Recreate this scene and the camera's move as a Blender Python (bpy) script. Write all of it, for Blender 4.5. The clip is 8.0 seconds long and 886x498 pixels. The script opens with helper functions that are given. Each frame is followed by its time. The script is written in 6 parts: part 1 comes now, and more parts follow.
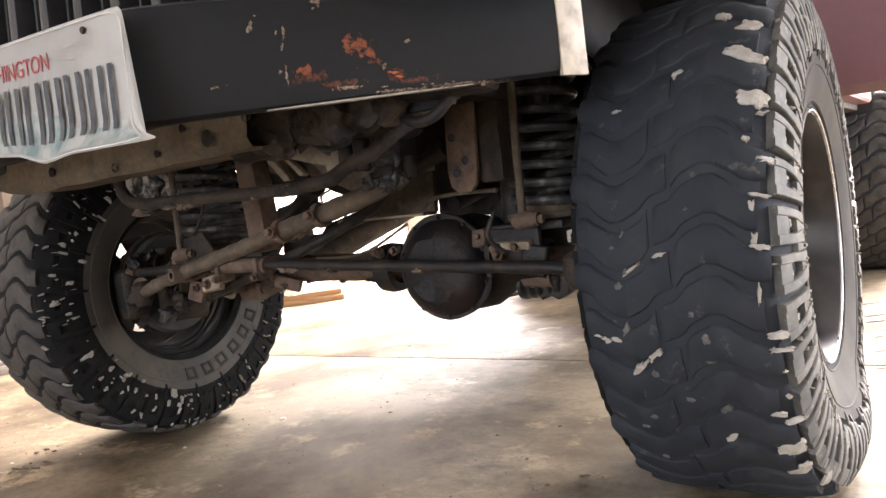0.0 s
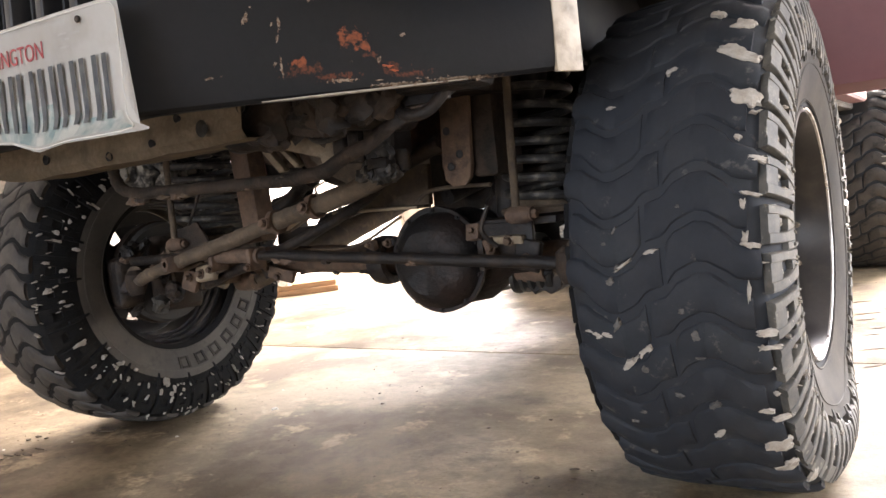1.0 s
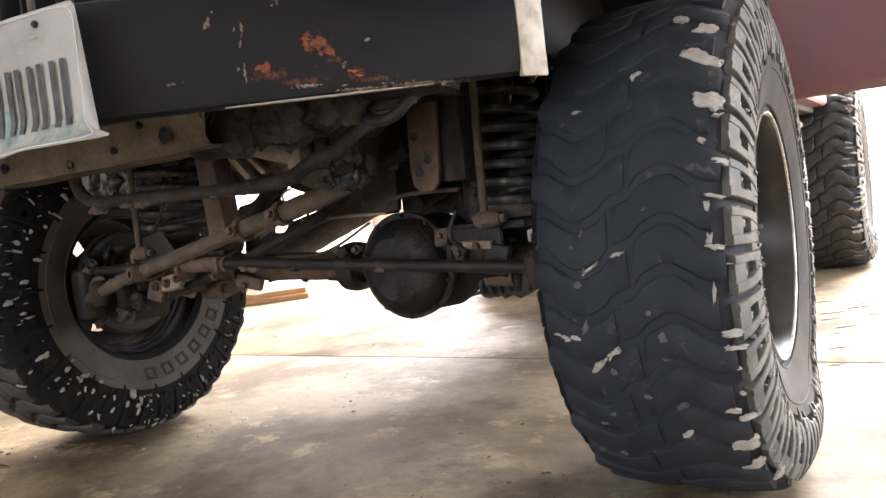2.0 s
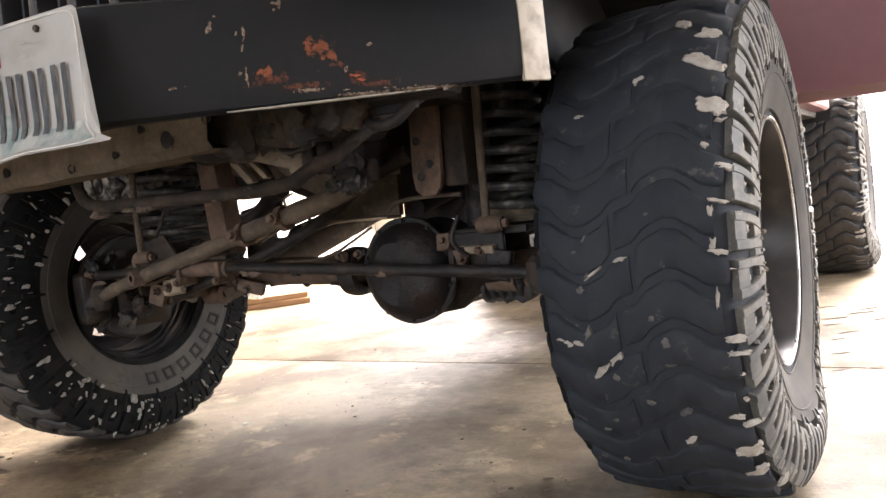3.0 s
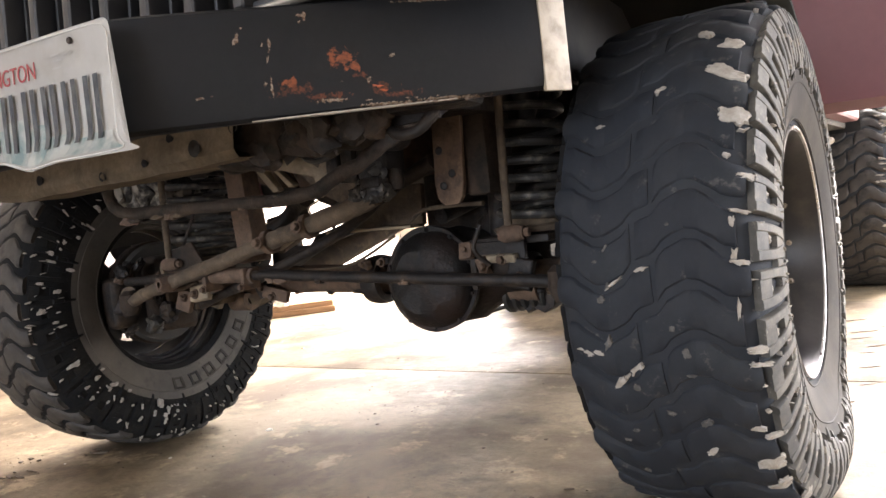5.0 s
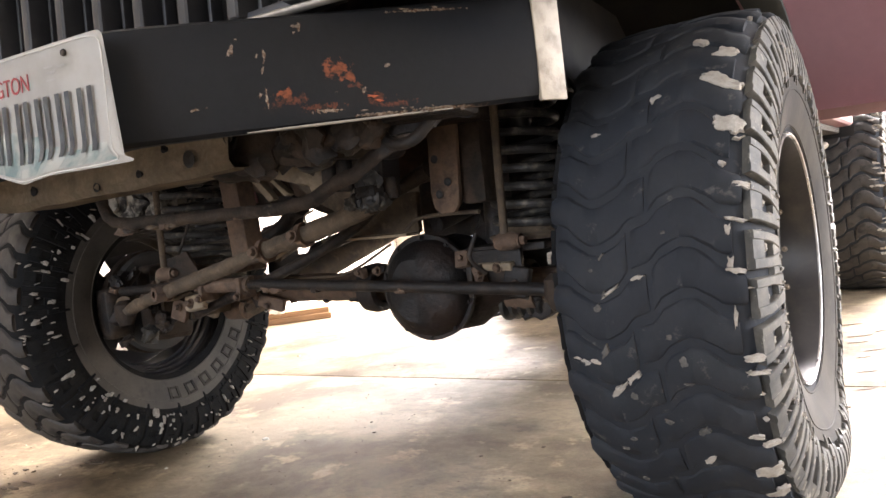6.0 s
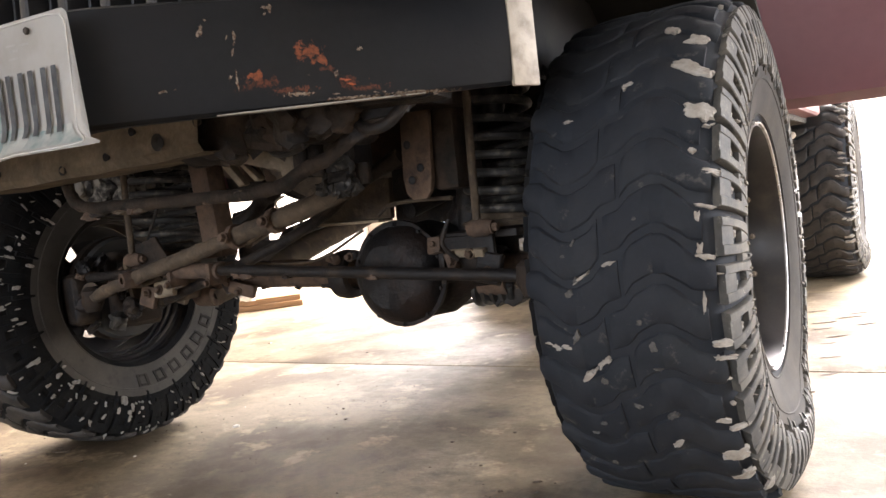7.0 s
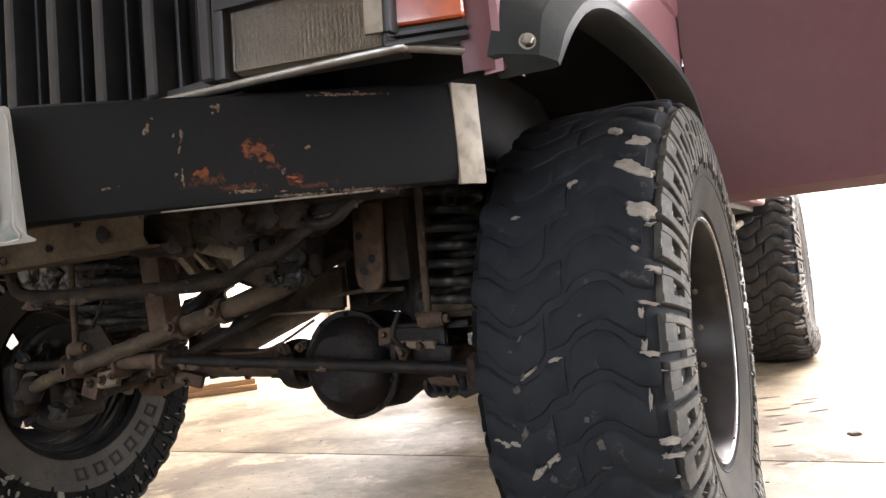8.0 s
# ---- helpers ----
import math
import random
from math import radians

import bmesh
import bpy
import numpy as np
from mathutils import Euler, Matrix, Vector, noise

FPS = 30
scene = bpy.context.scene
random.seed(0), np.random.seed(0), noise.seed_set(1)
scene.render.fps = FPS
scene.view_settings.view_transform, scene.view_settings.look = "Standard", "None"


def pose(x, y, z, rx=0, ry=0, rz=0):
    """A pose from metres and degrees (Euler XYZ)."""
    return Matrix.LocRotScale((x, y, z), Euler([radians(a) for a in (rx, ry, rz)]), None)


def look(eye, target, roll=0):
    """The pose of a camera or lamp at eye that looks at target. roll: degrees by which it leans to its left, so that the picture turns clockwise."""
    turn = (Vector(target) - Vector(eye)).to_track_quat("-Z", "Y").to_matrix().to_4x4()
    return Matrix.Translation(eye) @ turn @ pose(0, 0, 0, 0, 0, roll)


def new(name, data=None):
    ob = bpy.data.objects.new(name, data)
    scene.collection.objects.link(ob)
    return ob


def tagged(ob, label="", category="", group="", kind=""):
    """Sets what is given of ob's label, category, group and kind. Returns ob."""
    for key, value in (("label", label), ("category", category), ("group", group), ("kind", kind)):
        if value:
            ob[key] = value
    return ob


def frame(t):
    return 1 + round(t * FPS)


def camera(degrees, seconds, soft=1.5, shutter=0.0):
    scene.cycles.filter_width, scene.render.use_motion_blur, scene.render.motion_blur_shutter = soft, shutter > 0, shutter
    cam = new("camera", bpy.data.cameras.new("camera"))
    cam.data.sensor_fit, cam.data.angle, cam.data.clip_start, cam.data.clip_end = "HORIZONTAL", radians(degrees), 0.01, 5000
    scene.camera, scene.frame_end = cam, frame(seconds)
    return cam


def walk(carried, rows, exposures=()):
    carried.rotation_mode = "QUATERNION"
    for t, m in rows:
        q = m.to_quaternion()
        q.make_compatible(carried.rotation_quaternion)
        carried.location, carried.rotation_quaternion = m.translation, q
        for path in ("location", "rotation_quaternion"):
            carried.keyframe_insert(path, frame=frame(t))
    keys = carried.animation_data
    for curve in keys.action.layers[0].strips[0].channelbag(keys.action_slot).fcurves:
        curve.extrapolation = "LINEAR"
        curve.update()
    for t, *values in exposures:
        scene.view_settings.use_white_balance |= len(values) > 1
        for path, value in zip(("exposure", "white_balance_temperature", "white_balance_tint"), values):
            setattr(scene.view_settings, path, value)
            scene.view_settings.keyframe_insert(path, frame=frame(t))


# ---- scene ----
cam = camera(60.3, 8.0, soft=1.5)
PATH = [
    (0, (1.074, -1.281, 0.543), (-0.049, 0.369, 0.411), -7.2),
    (0.5, (1.078, -1.282, 0.542), (-0.028, 0.379, 0.396), -6.5),
    (1, (1.079, -1.282, 0.545), (-0.035, 0.372, 0.391), -6.4),
    (1.5, (1.08, -1.279, 0.545), (-0.011, 0.391, 0.407), -6.8),
    (1.7, (1.081, -1.279, 0.543), (0.013, 0.406, 0.397), -6.9),
    (2.8, (1.081, -1.272, 0.543), (0.044, 0.433, 0.402), -6.9),
    (3, (1.079, -1.275, 0.543), (0.026, 0.42, 0.409), -6.9),
    (3.5, (1.081, -1.282, 0.545), (-0.036, 0.372, 0.419), -6.9),
    (4, (1.082, -1.283, 0.543), (-0.079, 0.341, 0.424), -6.8),
    (4.5, (1.083, -1.284, 0.542), (-0.072, 0.344, 0.421), -6.7),
    (4.7, (1.087, -1.277, 0.541), (-0.024, 0.382, 0.424), -6.5),
    (5.8, (1.089, -1.288, 0.546), (-0.026, 0.372, 0.471), -6.9),
    (6, (1.087, -1.277, 0.547), (-0.01, 0.393, 0.458), -6.9),
    (6.5, (1.084, -1.272, 0.547), (0.056, 0.44, 0.433), -7.0),
    (7, (1.086, -1.276, 0.544), (0.048, 0.428, 0.415), -6.6),
    (7.5, (1.09, -1.269, 0.543), (0.056, 0.438, 0.422), -6.7),
    (7.6, (1.093, -1.259, 0.547), (0.099, 0.474, 0.443), -6.6),
    (7.7, (1.097, -1.261, 0.549), (0.167, 0.51, 0.53), -6.1),
    (7.8, (1.097, -1.264, 0.556), (0.19, 0.518, 0.595), -6.6),
    (8, (1.104, -1.265, 0.562), (0.17, 0.502, 0.629), -6.3),
]
walk(cam, [(t, look(eye, target, roll)) for t, eye, target, roll in PATH],
     exposures=[(0.0, 2.68, 6500, 18), (1.5, 2.50, 6500, 17), (3.5, 2.42, 6500, 17), (4.5, 2.55, 6500, 17), (6.0, 2.62, 6500, 17), (6.8, 2.36, 6500, 17), (7.5, 2.22, 6500, 16), (8.0, 1.98, 6500, 16)])

# ---------- light ----------
world = bpy.data.worlds.new("sky")
scene.world = world
world.use_nodes = True
wn = world.node_tree
sky = wn.nodes.new("ShaderNodeTexSky")
sky.sky_type, sky.sun_disc = "NISHITA", False
sky.sun_elevation, sky.sun_rotation = radians(38), radians(35)
sky.air_density, sky.dust_density, sky.ozone_density = 1.0, 1.2, 1.0
wn.links.new(sky.outputs[0], wn.nodes["Background"].inputs[0])
wn.nodes["Background"].inputs[1].default_value = 0.15

sun = new("sun", bpy.data.lights.new("sun", "SUN"))
sun.data.energy, sun.data.angle, sun.data.color = 1.5, radians(12), (1.0, 0.96, 0.9)
sun.matrix_world = look((6, 9, 8), (0, 0, 0))

door_light = new("garage_opening_skylight", bpy.data.lights.new("garage_opening_skylight", "AREA"))
door_light.data.shape, door_light.data.size, door_light.data.size_y = "RECTANGLE", 5.6, 0.46
door_light.data.energy, door_light.data.color = 580, (1.0, 0.965, 0.91)
door_light.matrix_world = look((-0.1, 4.75, 2.42), (-0.1, 0.8, 0.0))

# Fill lamp for the vehicle's front, in an opening that is unseen and added.
front_light = new("front_opening_skylight", bpy.data.lights.new("front_opening_skylight", "AREA"))
front_light.data.shape, front_light.data.size, front_light.data.size_y = "RECTANGLE", 3.0, 1.6
front_light.data.energy, front_light.data.color = 33, (0.92, 0.96, 1.0)
front_light.matrix_world = look((0.6, -5.6, 0.95), (0.3, 0, 0.5))


side_light = new("side_opening_skylight", bpy.data.lights.new("side_opening_skylight", "AREA"))
side_light.data.shape, side_light.data.size, side_light.data.size_y = "RECTANGLE", 2.8, 1.7
side_light.data.energy, side_light.data.color = 60, (0.93, 0.97, 1.0)
side_light.matrix_world = look((4.7, 1.6, 1.3), (0.9, 0.4, 0.4))


# ---------- materials ----------
def material(name, base, rough=0.6, metal=0.0, second=None, scale=6.0, amount=(0.4, 0.65), detail=6.0,
             bump=0.2, bump_scale=60.0, bump_dist=0.002, fine=0.15, rough2=None, coat=0.0, third=None, third_scale=3.0,
             third_amount=(0.55, 0.7), stretch=None, spec=0.5):
    """A surface with large stains (second, third colour), fine grain and relief, in metres."""
    m = bpy.data.materials.new(name)
    m.use_nodes = True
    t = m.node_tree
    b = t.nodes["Principled BSDF"]
    place = t.nodes.new("ShaderNodeVectorMath")
    place.operation = "MULTIPLY_ADD"
    t.links.new(t.nodes.new("ShaderNodeObjectInfo").outputs["Random"], place.inputs[0])
    place.inputs[1].default_value = (17.0, 29.0, 11.0)
    t.links.new(t.nodes.new("ShaderNodeTexCoord").outputs["Object"], place.inputs[2])
    co = place.outputs[0]
    if stretch:
        mp = t.nodes.new("ShaderNodeMapping")
        mp.inputs["Scale"].default_value = stretch
        t.links.new(co, mp.inputs[0])
        co = mp.outputs[0]

    def noise_of(s, d=6.0, r=0.6):
        n = t.nodes.new("ShaderNodeTexNoise")
        n.inputs["Scale"].default_value, n.inputs["Detail"].default_value, n.inputs["Roughness"].default_value = s, d, r
        t.links.new(co, n.inputs["Vector"])
        return n.outputs["Fac"]

    def ramp(fac, lo, hi):
        r = t.nodes.new("ShaderNodeMapRange")
        r.inputs["From Min"].default_value, r.inputs["From Max"].default_value = lo, hi
        t.links.new(fac, r.inputs["Value"])
        return r.outputs["Result"]

    def mix(fac, a, c, mode="MIX"):
        x = t.nodes.new("ShaderNodeMix")
        x.data_type, x.blend_type = "RGBA", mode
        for sock, v in ((x.inputs["Factor"], fac), (x.inputs["A"], a), (x.inputs["B"], c)):
            if isinstance(v, bpy.types.NodeSocket):
                t.links.new(v, sock)
            elif isinstance(v, (int, float)):
                sock.default_value = v
            else:
                sock.default_value = (*v, 1)
        return x.outputs["Result"]

    colour = mix(0.0, base, base)
    if second:
        f2 = ramp(noise_of(scale, detail), *amount)
        colour = mix(f2, colour, second)
        if rough2 is not None:
            rr = t.nodes.new("ShaderNodeMapRange")
            rr.inputs["To Min"].default_value, rr.inputs["To Max"].default_value = rough, rough2
            t.links.new(f2, rr.inputs["Value"])
            t.links.new(rr.outputs["Result"], b.inputs["Roughness"])
    if third:
        colour = mix(ramp(noise_of(third_scale, 8.0, 0.7), *third_amount), colour, third)
    grain = noise_of(bump_scale, 4.0, 0.7)
    g = t.nodes.new("ShaderNodeMapRange")
    g.inputs["To Min"].default_value, g.inputs["To Max"].default_value = 1 - fine, 1 + fine
    t.links.new(grain, g.inputs["Value"])
    colour = mix(1.0, colour, g.outputs["Result"], "MULTIPLY")
    t.links.new(colour, b.inputs["Base Color"])
    if rough2 is None or not second:
        b.inputs["Roughness"].default_value = rough
    b.inputs["Metallic"].default_value = metal
    b.inputs["Specular IOR Level"].default_value = spec
    b.inputs["Coat Weight"].default_value = coat
    b.inputs["Coat Roughness"].default_value = 0.12
    if bump:
        bp = t.nodes.new("ShaderNodeBump")
        bp.inputs["Strength"].default_value, bp.inputs["Distance"].default_value = bump, bump_dist
        t.links.new(grain, bp.inputs["Height"])
        t.links.new(bp.outputs["Normal"], b.inputs["Normal"])
    return m


M_CONCRETE = material("concrete", (0.224, 0.176, 0.112), 0.56, second=(0.100, 0.073, 0.045), scale=2.6, amount=(0.44, 0.62), rough2=0.70, detail=14.0,
                      third=(0.33, 0.262, 0.168), third_scale=6.0, third_amount=(0.55, 0.63), bump=0.5, bump_scale=130, bump_dist=0.002, fine=0.42, spec=0.2)


def layer(m, colour, scale, lo, hi, detail=8.0, rough=.7, stretch=(1, 1, 1)):
    """One more coat of stains of a given size over a material."""
    t = m.node_tree
    b = t.nodes["Principled BSDF"]
    mp = t.nodes.new("ShaderNodeMapping")
    mp.inputs["Scale"].default_value = stretch
    t.links.new(t.nodes.new("ShaderNodeTexCoord").outputs["Object"], mp.inputs[0])
    n = t.nodes.new("ShaderNodeTexNoise")
    n.inputs["Scale"].default_value, n.inputs["Detail"].default_value, n.inputs["Roughness"].default_value = scale, detail, rough
    t.links.new(mp.outputs[0], n.inputs["Vector"])
    r = t.nodes.new("ShaderNodeMapRange")
    r.inputs["From Min"].default_value, r.inputs["From Max"].default_value = lo, hi
    t.links.new(n.outputs["Fac"], r.inputs["Value"])
    over = t.nodes.new("ShaderNodeMix")
    over.data_type = "RGBA"
    t.links.new(r.outputs["Result"], over.inputs["Factor"])
    t.links.new(b.inputs["Base Color"].links[0].from_socket, over.inputs["A"])
    over.inputs["B"].default_value = (*colour, 1)
    t.links.new(over.outputs["Result"], b.inputs["Base Color"])


layer(M_CONCRETE, (.10, .072, .044), 5.5, .55, .68, 12, .72, (1, 1.6, 1))
layer(M_CONCRETE, (.36, .295, .205), 16, .62, .70, 10, .75, (.8, 1.3, 1))
layer(M_CONCRETE, (.105, .078, .047), 26, .50, .74, 8, .75, (.8, 1.3, 1))
layer(M_CONCRETE, (.06, .043, .028), 48, .66, .73, 6, .7)
M_DRIVE = material("driveway_concrete", (0.5, 0.48, 0.45), 0.8, second=(0.4, 0.38, 0.35), scale=1.2, bump_scale=30)
M_WALL = material("painted_wall", (0.46, 0.42, 0.37), 0.8, second=(0.38, 0.34, 0.29), scale=1.5, bump=0.1, bump_scale=80)
M_CEIL = material("ceiling_paint", (0.45, 0.43, 0.40), 0.9, second=(0.38, 0.36, 0.33), scale=1.0)
M_RUBBER = material("tyre_rubber", (0.0112, 0.0136, 0.0180), 0.8, second=(0.0195, 0.0218, 0.025), scale=7.0, amount=(0.45, 0.75),
                    third=(0.10, 0.094, 0.084), third_scale=30, third_amount=(0.615, 0.76), bump=0.3, bump_scale=160, bump_dist=0.001, fine=0.25, spec=0.3)
# Rubber free of dust, darkened to carry shade on inner lugs and a carcass.
M_RUBBER_SHADED = material("shaded_clean_rubber", (0.0065, 0.0068, 0.0075), 0.9, second=(0.012, 0.0115, 0.011), scale=20, third=(0.05, 0.046, 0.04), third_scale=70, third_amount=(0.64, 0.75), spec=0.15, bump=0.3, bump_scale=160)
M_TREAD_DUST = material("dusty_tread_rubber", (0.030, 0.0275, 0.0255), 0.75, second=(0.050, 0.044, 0.038), scale=12.0, amount=(0.4, 0.7),
                        third=(0.012, 0.012, 0.0125), third_scale=20, third_amount=(0.52, 0.66), bump=0.3, bump_scale=160, bump_dist=0.001, fine=0.3, spec=0.35)
M_RUBBER_DUSTY = material("dusty_sidewall_rubber", (0.018, 0.017, 0.016), 0.8, spec=0.25, second=(0.048, 0.042, 0.034), scale=8.0, amount=(0.35, 0.7),
                          third=(0.11, 0.095, 0.08), third_scale=40, third_amount=(0.64, 0.8), bump=0.25, bump_scale=140, bump_dist=0.001, fine=0.2)
M_SIDE_TAN = material("tan_dusty_sidewall", (0.034, 0.031, 0.027), 0.75, second=(0.062, 0.055, 0.046), scale=7.0, amount=(0.35, 0.7), third=(0.022, 0.02, 0.018), third_scale=24, third_amount=(0.56, 0.7), bump=0.25, bump_scale=140, bump_dist=0.001, fine=0.25)
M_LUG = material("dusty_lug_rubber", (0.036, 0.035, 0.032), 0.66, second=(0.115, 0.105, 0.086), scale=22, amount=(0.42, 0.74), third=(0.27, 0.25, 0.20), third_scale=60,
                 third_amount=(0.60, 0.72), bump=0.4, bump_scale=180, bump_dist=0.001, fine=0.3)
M_MUD = material("dried_mud", (0.30, 0.28, 0.245), 0.95, second=(0.22, 0.195, 0.165), scale=70, bump=0.8, bump_scale=220, bump_dist=0.002, fine=0.3)
M_MUD_FAINT = material("thin_mud_smear", (0.085, 0.08, 0.072), 0.95, second=(0.035, 0.034, 0.033), scale=90, amount=(0.4, 0.65), bump=0.5, bump_scale=220, bump_dist=0.001, fine=0.3)
M_BUMPER = material("chipped_black_paint", (0.0125, 0.0135, 0.0155), 0.42, second=(0.013, 0.013, 0.014), scale=8, amount=(0.4, 0.7), rough2=0.55,
                    third=(0.09, 0.07, 0.055), third_scale=60, third_amount=(0.715, 0.75), bump=0.25, bump_scale=90, bump_dist=0.001, fine=0.2, spec=0.3)


def ragged_spots(m, spots, colours, scale, bite, flat=False, soft=.03):
    """Broken patches (x, z, half width, half height) with ragged edges: paint worn off, floor tone changed."""
    t = m.node_tree
    b = t.nodes["Principled BSDF"]
    co = t.nodes.new("ShaderNodeTexCoord").outputs["Object"]
    total = None
    for x, z, rx, rz in spots:
        mp = t.nodes.new("ShaderNodeMapping")
        mp.inputs["Location"].default_value = (-x / rx, -z / rz, 0) if flat else (-x / rx, 0, -z / rz)
        mp.inputs["Scale"].default_value = (1 / rx, 1 / rz, 0) if flat else (1 / rx, 0, 1 / rz)
        t.links.new(co, mp.inputs[0])
        ln = t.nodes.new("ShaderNodeVectorMath")
        ln.operation = "LENGTH"
        t.links.new(mp.outputs[0], ln.inputs[0])
        near = t.nodes.new("ShaderNodeMath")
        near.operation, near.use_clamp = "SUBTRACT", True
        near.inputs[0].default_value = 1.0
        t.links.new(ln.outputs["Value"], near.inputs[1])
        if total is None:
            total = near.outputs[0]
        else:
            mx = t.nodes.new("ShaderNodeMath")
            mx.operation = "MAXIMUM"
            t.links.new(total, mx.inputs[0])
            t.links.new(near.outputs[0], mx.inputs[1])
            total = mx.outputs[0]

    def noise_of(s, d):
        n = t.nodes.new("ShaderNodeTexNoise")
        n.inputs["Scale"].default_value, n.inputs["Detail"].default_value, n.inputs["Roughness"].default_value = s, d, .68
        t.links.new(co, n.inputs["Vector"])
        return n.outputs["Fac"]
    add = t.nodes.new("ShaderNodeMath")
    add.operation = "MULTIPLY_ADD"
    t.links.new(total, add.inputs[0])
    add.inputs[1].default_value = bite
    t.links.new(noise_of(scale, 9), add.inputs[2])
    cut = t.nodes.new("ShaderNodeMapRange")
    cut.inputs["From Min"].default_value, cut.inputs["From Max"].default_value = .70, .70 + soft
    t.links.new(add.outputs[0], cut.inputs["Value"])
    gate = t.nodes.new("ShaderNodeMath")
    gate.operation = "GREATER_THAN"
    gate.inputs[1].default_value = .01
    t.links.new(total, gate.inputs[0])
    both = t.nodes.new("ShaderNodeMath")
    both.operation = "MULTIPLY"
    t.links.new(cut.outputs[0], both.inputs[0])
    t.links.new(gate.outputs[0], both.inputs[1])
    tone = t.nodes.new("ShaderNodeMapRange")
    tone.inputs["From Min"].default_value, tone.inputs["From Max"].default_value = .44, .58
    t.links.new(noise_of(scale * 1.7, 5), tone.inputs["Value"])
    mixc = t.nodes.new("ShaderNodeMix")
    mixc.data_type = "RGBA"
    mixc.inputs["A"].default_value, mixc.inputs["B"].default_value = (*colours[0], 1), (*colours[1], 1)
    t.links.new(tone.outputs[0], mixc.inputs["Factor"])
    over = t.nodes.new("ShaderNodeMix")
    over.data_type = "RGBA"
    t.links.new(both.outputs[0], over.inputs["Factor"])
    t.links.new(b.inputs["Base Color"].links[0].from_socket, over.inputs["A"])
    t.links.new(mixc.outputs["Result"], over.inputs["B"])
    t.links.new(over.outputs["Result"], b.inputs["Base Color"])


# darker brown patches, then paler ones, at set places on the floor slabs
ragged_spots(M_CONCRETE, [(-.16, -.14, .55, .30), (-.24, .05, .40, .18), (.17, .37, .22, .12), (.05, .02, .22, .16), (.42, -.10, .2, .16), (-.75, -.25, .35, .15)],
           ((.085, .060, .035), (.14, .102, .062)), 9, .55, True, .25)
ragged_spots(M_CONCRETE, [(-.43, .12, .16, .06), (-.30, .02, .12, .06), (-.12, -.03, .10, .12), (-.62, .05, .2, .06)],
           ((.36, .29, .19), (.30, .235, .15)), 17, .32, True, .10)
ragged_spots(M_BUMPER, [(.526, .727, .017, .018), (.534, .716, .012, .010), (.484, .702, .014, .010)], ((.26, .078, .034), (.12, .044, .024)), 95, .42, soft=.06)
ragged_spots(M_BUMPER, [(.490, .694, .030, .014), (.508, .685, .034, .010), (.553, .690, .020, .014), (.568, .682, .030, .008), (.540, .706, .014, .008)],
           ((.135, .045, .024), (.045, .022, .016)), 120, .36, soft=.09)
ragged_spots(M_BUMPER, [(.560, .671, .040, .005), (.605, .673, .050, .004), (.515, .680, .02, .004), (.451, .755, .0025, .010), (.474, .747, .002, .012), (.472, .700, .0018, .018), (.501, .776, .003, .008),
                      (.600, .788, .05, .003), (.42, .692, .006, .003), (.567, .727, .004, .004)],
           ((.31, .25, .19), (.13, .07, .04)), 190, .40)
M_PRIMER = material("orange_primer", (0.45, 0.10, 0.03), 0.7, second=(0.2, 0.07, 0.035), scale=50, amount=(0.45, 0.6), bump=0.6, bump_scale=150, fine=0.3)
M_SCRAPE = material("bare_scrape", (0.30, 0.23, 0.17), 0.6, second=(0.07, 0.04, 0.025), scale=160, amount=(0.45, 0.58), bump=0.5, bump_scale=200, fine=0.3)
M_ALU = material("bare_bumper_end", (0.29, 0.245, 0.185), 0.55, metal=0.1, second=(0.13, 0.098, 0.066), scale=30, amount=(0.46, 0.66), detail=9, bump=0.3, bump_scale=120, fine=0.2)
M_TAN = material("tan_mud_film", (0.245, 0.195, 0.132), 0.9, second=(0.10, 0.075, 0.05), scale=14, amount=(0.38, 0.78), detail=12,
                 third=(0.27, 0.22, 0.16), third_scale=30, third_amount=(0.52, 0.80), bump=0.9, bump_scale=110, bump_dist=0.003, fine=0.45)
M_MUDDY = material("mud_caked_steel", (0.03, 0.027, 0.024), 0.9, second=(0.30, 0.28, 0.24), scale=26, amount=(0.46, 0.6), bump=0.8, bump_scale=90, bump_dist=0.003, fine=0.3)
M_DIRT_STEEL = material("dirty_brown_steel", (0.074, 0.052, 0.032), 0.85, second=(0.022, 0.016, 0.012), scale=18, amount=(0.40, 0.72), detail=12,
                        third=(0.145, 0.108, 0.070), third_scale=40, third_amount=(0.54, 0.80), bump=0.9, bump_scale=120, bump_dist=0.003, fine=0.45)
M_DARK_STEEL = material("greasy_dark_steel", (0.0085, 0.0070, 0.0065), 0.58, second=(0.042, 0.028, 0.018), scale=22, amount=(0.46, 0.74), detail=12,
                        third=(0.11, 0.085, 0.06), third_scale=60, third_amount=(0.63, 0.76), bump=0.8, bump_scale=110, bump_dist=0.003, fine=0.4, spec=0.3)
M_RUST = material("rusty_steel", (0.070, 0.043, 0.028), 0.85, second=(0.115, 0.074, 0.047), scale=22, amount=(0.42, 0.74), detail=12,
                  third=(0.020, 0.014, 0.011), third_scale=30, third_amount=(0.50, 0.74), bump=0.9, bump_scale=110, bump_dist=0.003, fine=0.45)
M_RUST_DARK = material("dark_rusty_steel", (0.024, 0.0165, 0.0115), 0.8, second=(0.050, 0.032, 0.020), scale=16, amount=(0.45, 0.78), detail=12,
                       third=(0.0075, 0.006, 0.005), third_scale=26, third_amount=(0.46, 0.66), bump=0.9, bump_scale=100, bump_dist=0.003, fine=0.45, spec=.3)
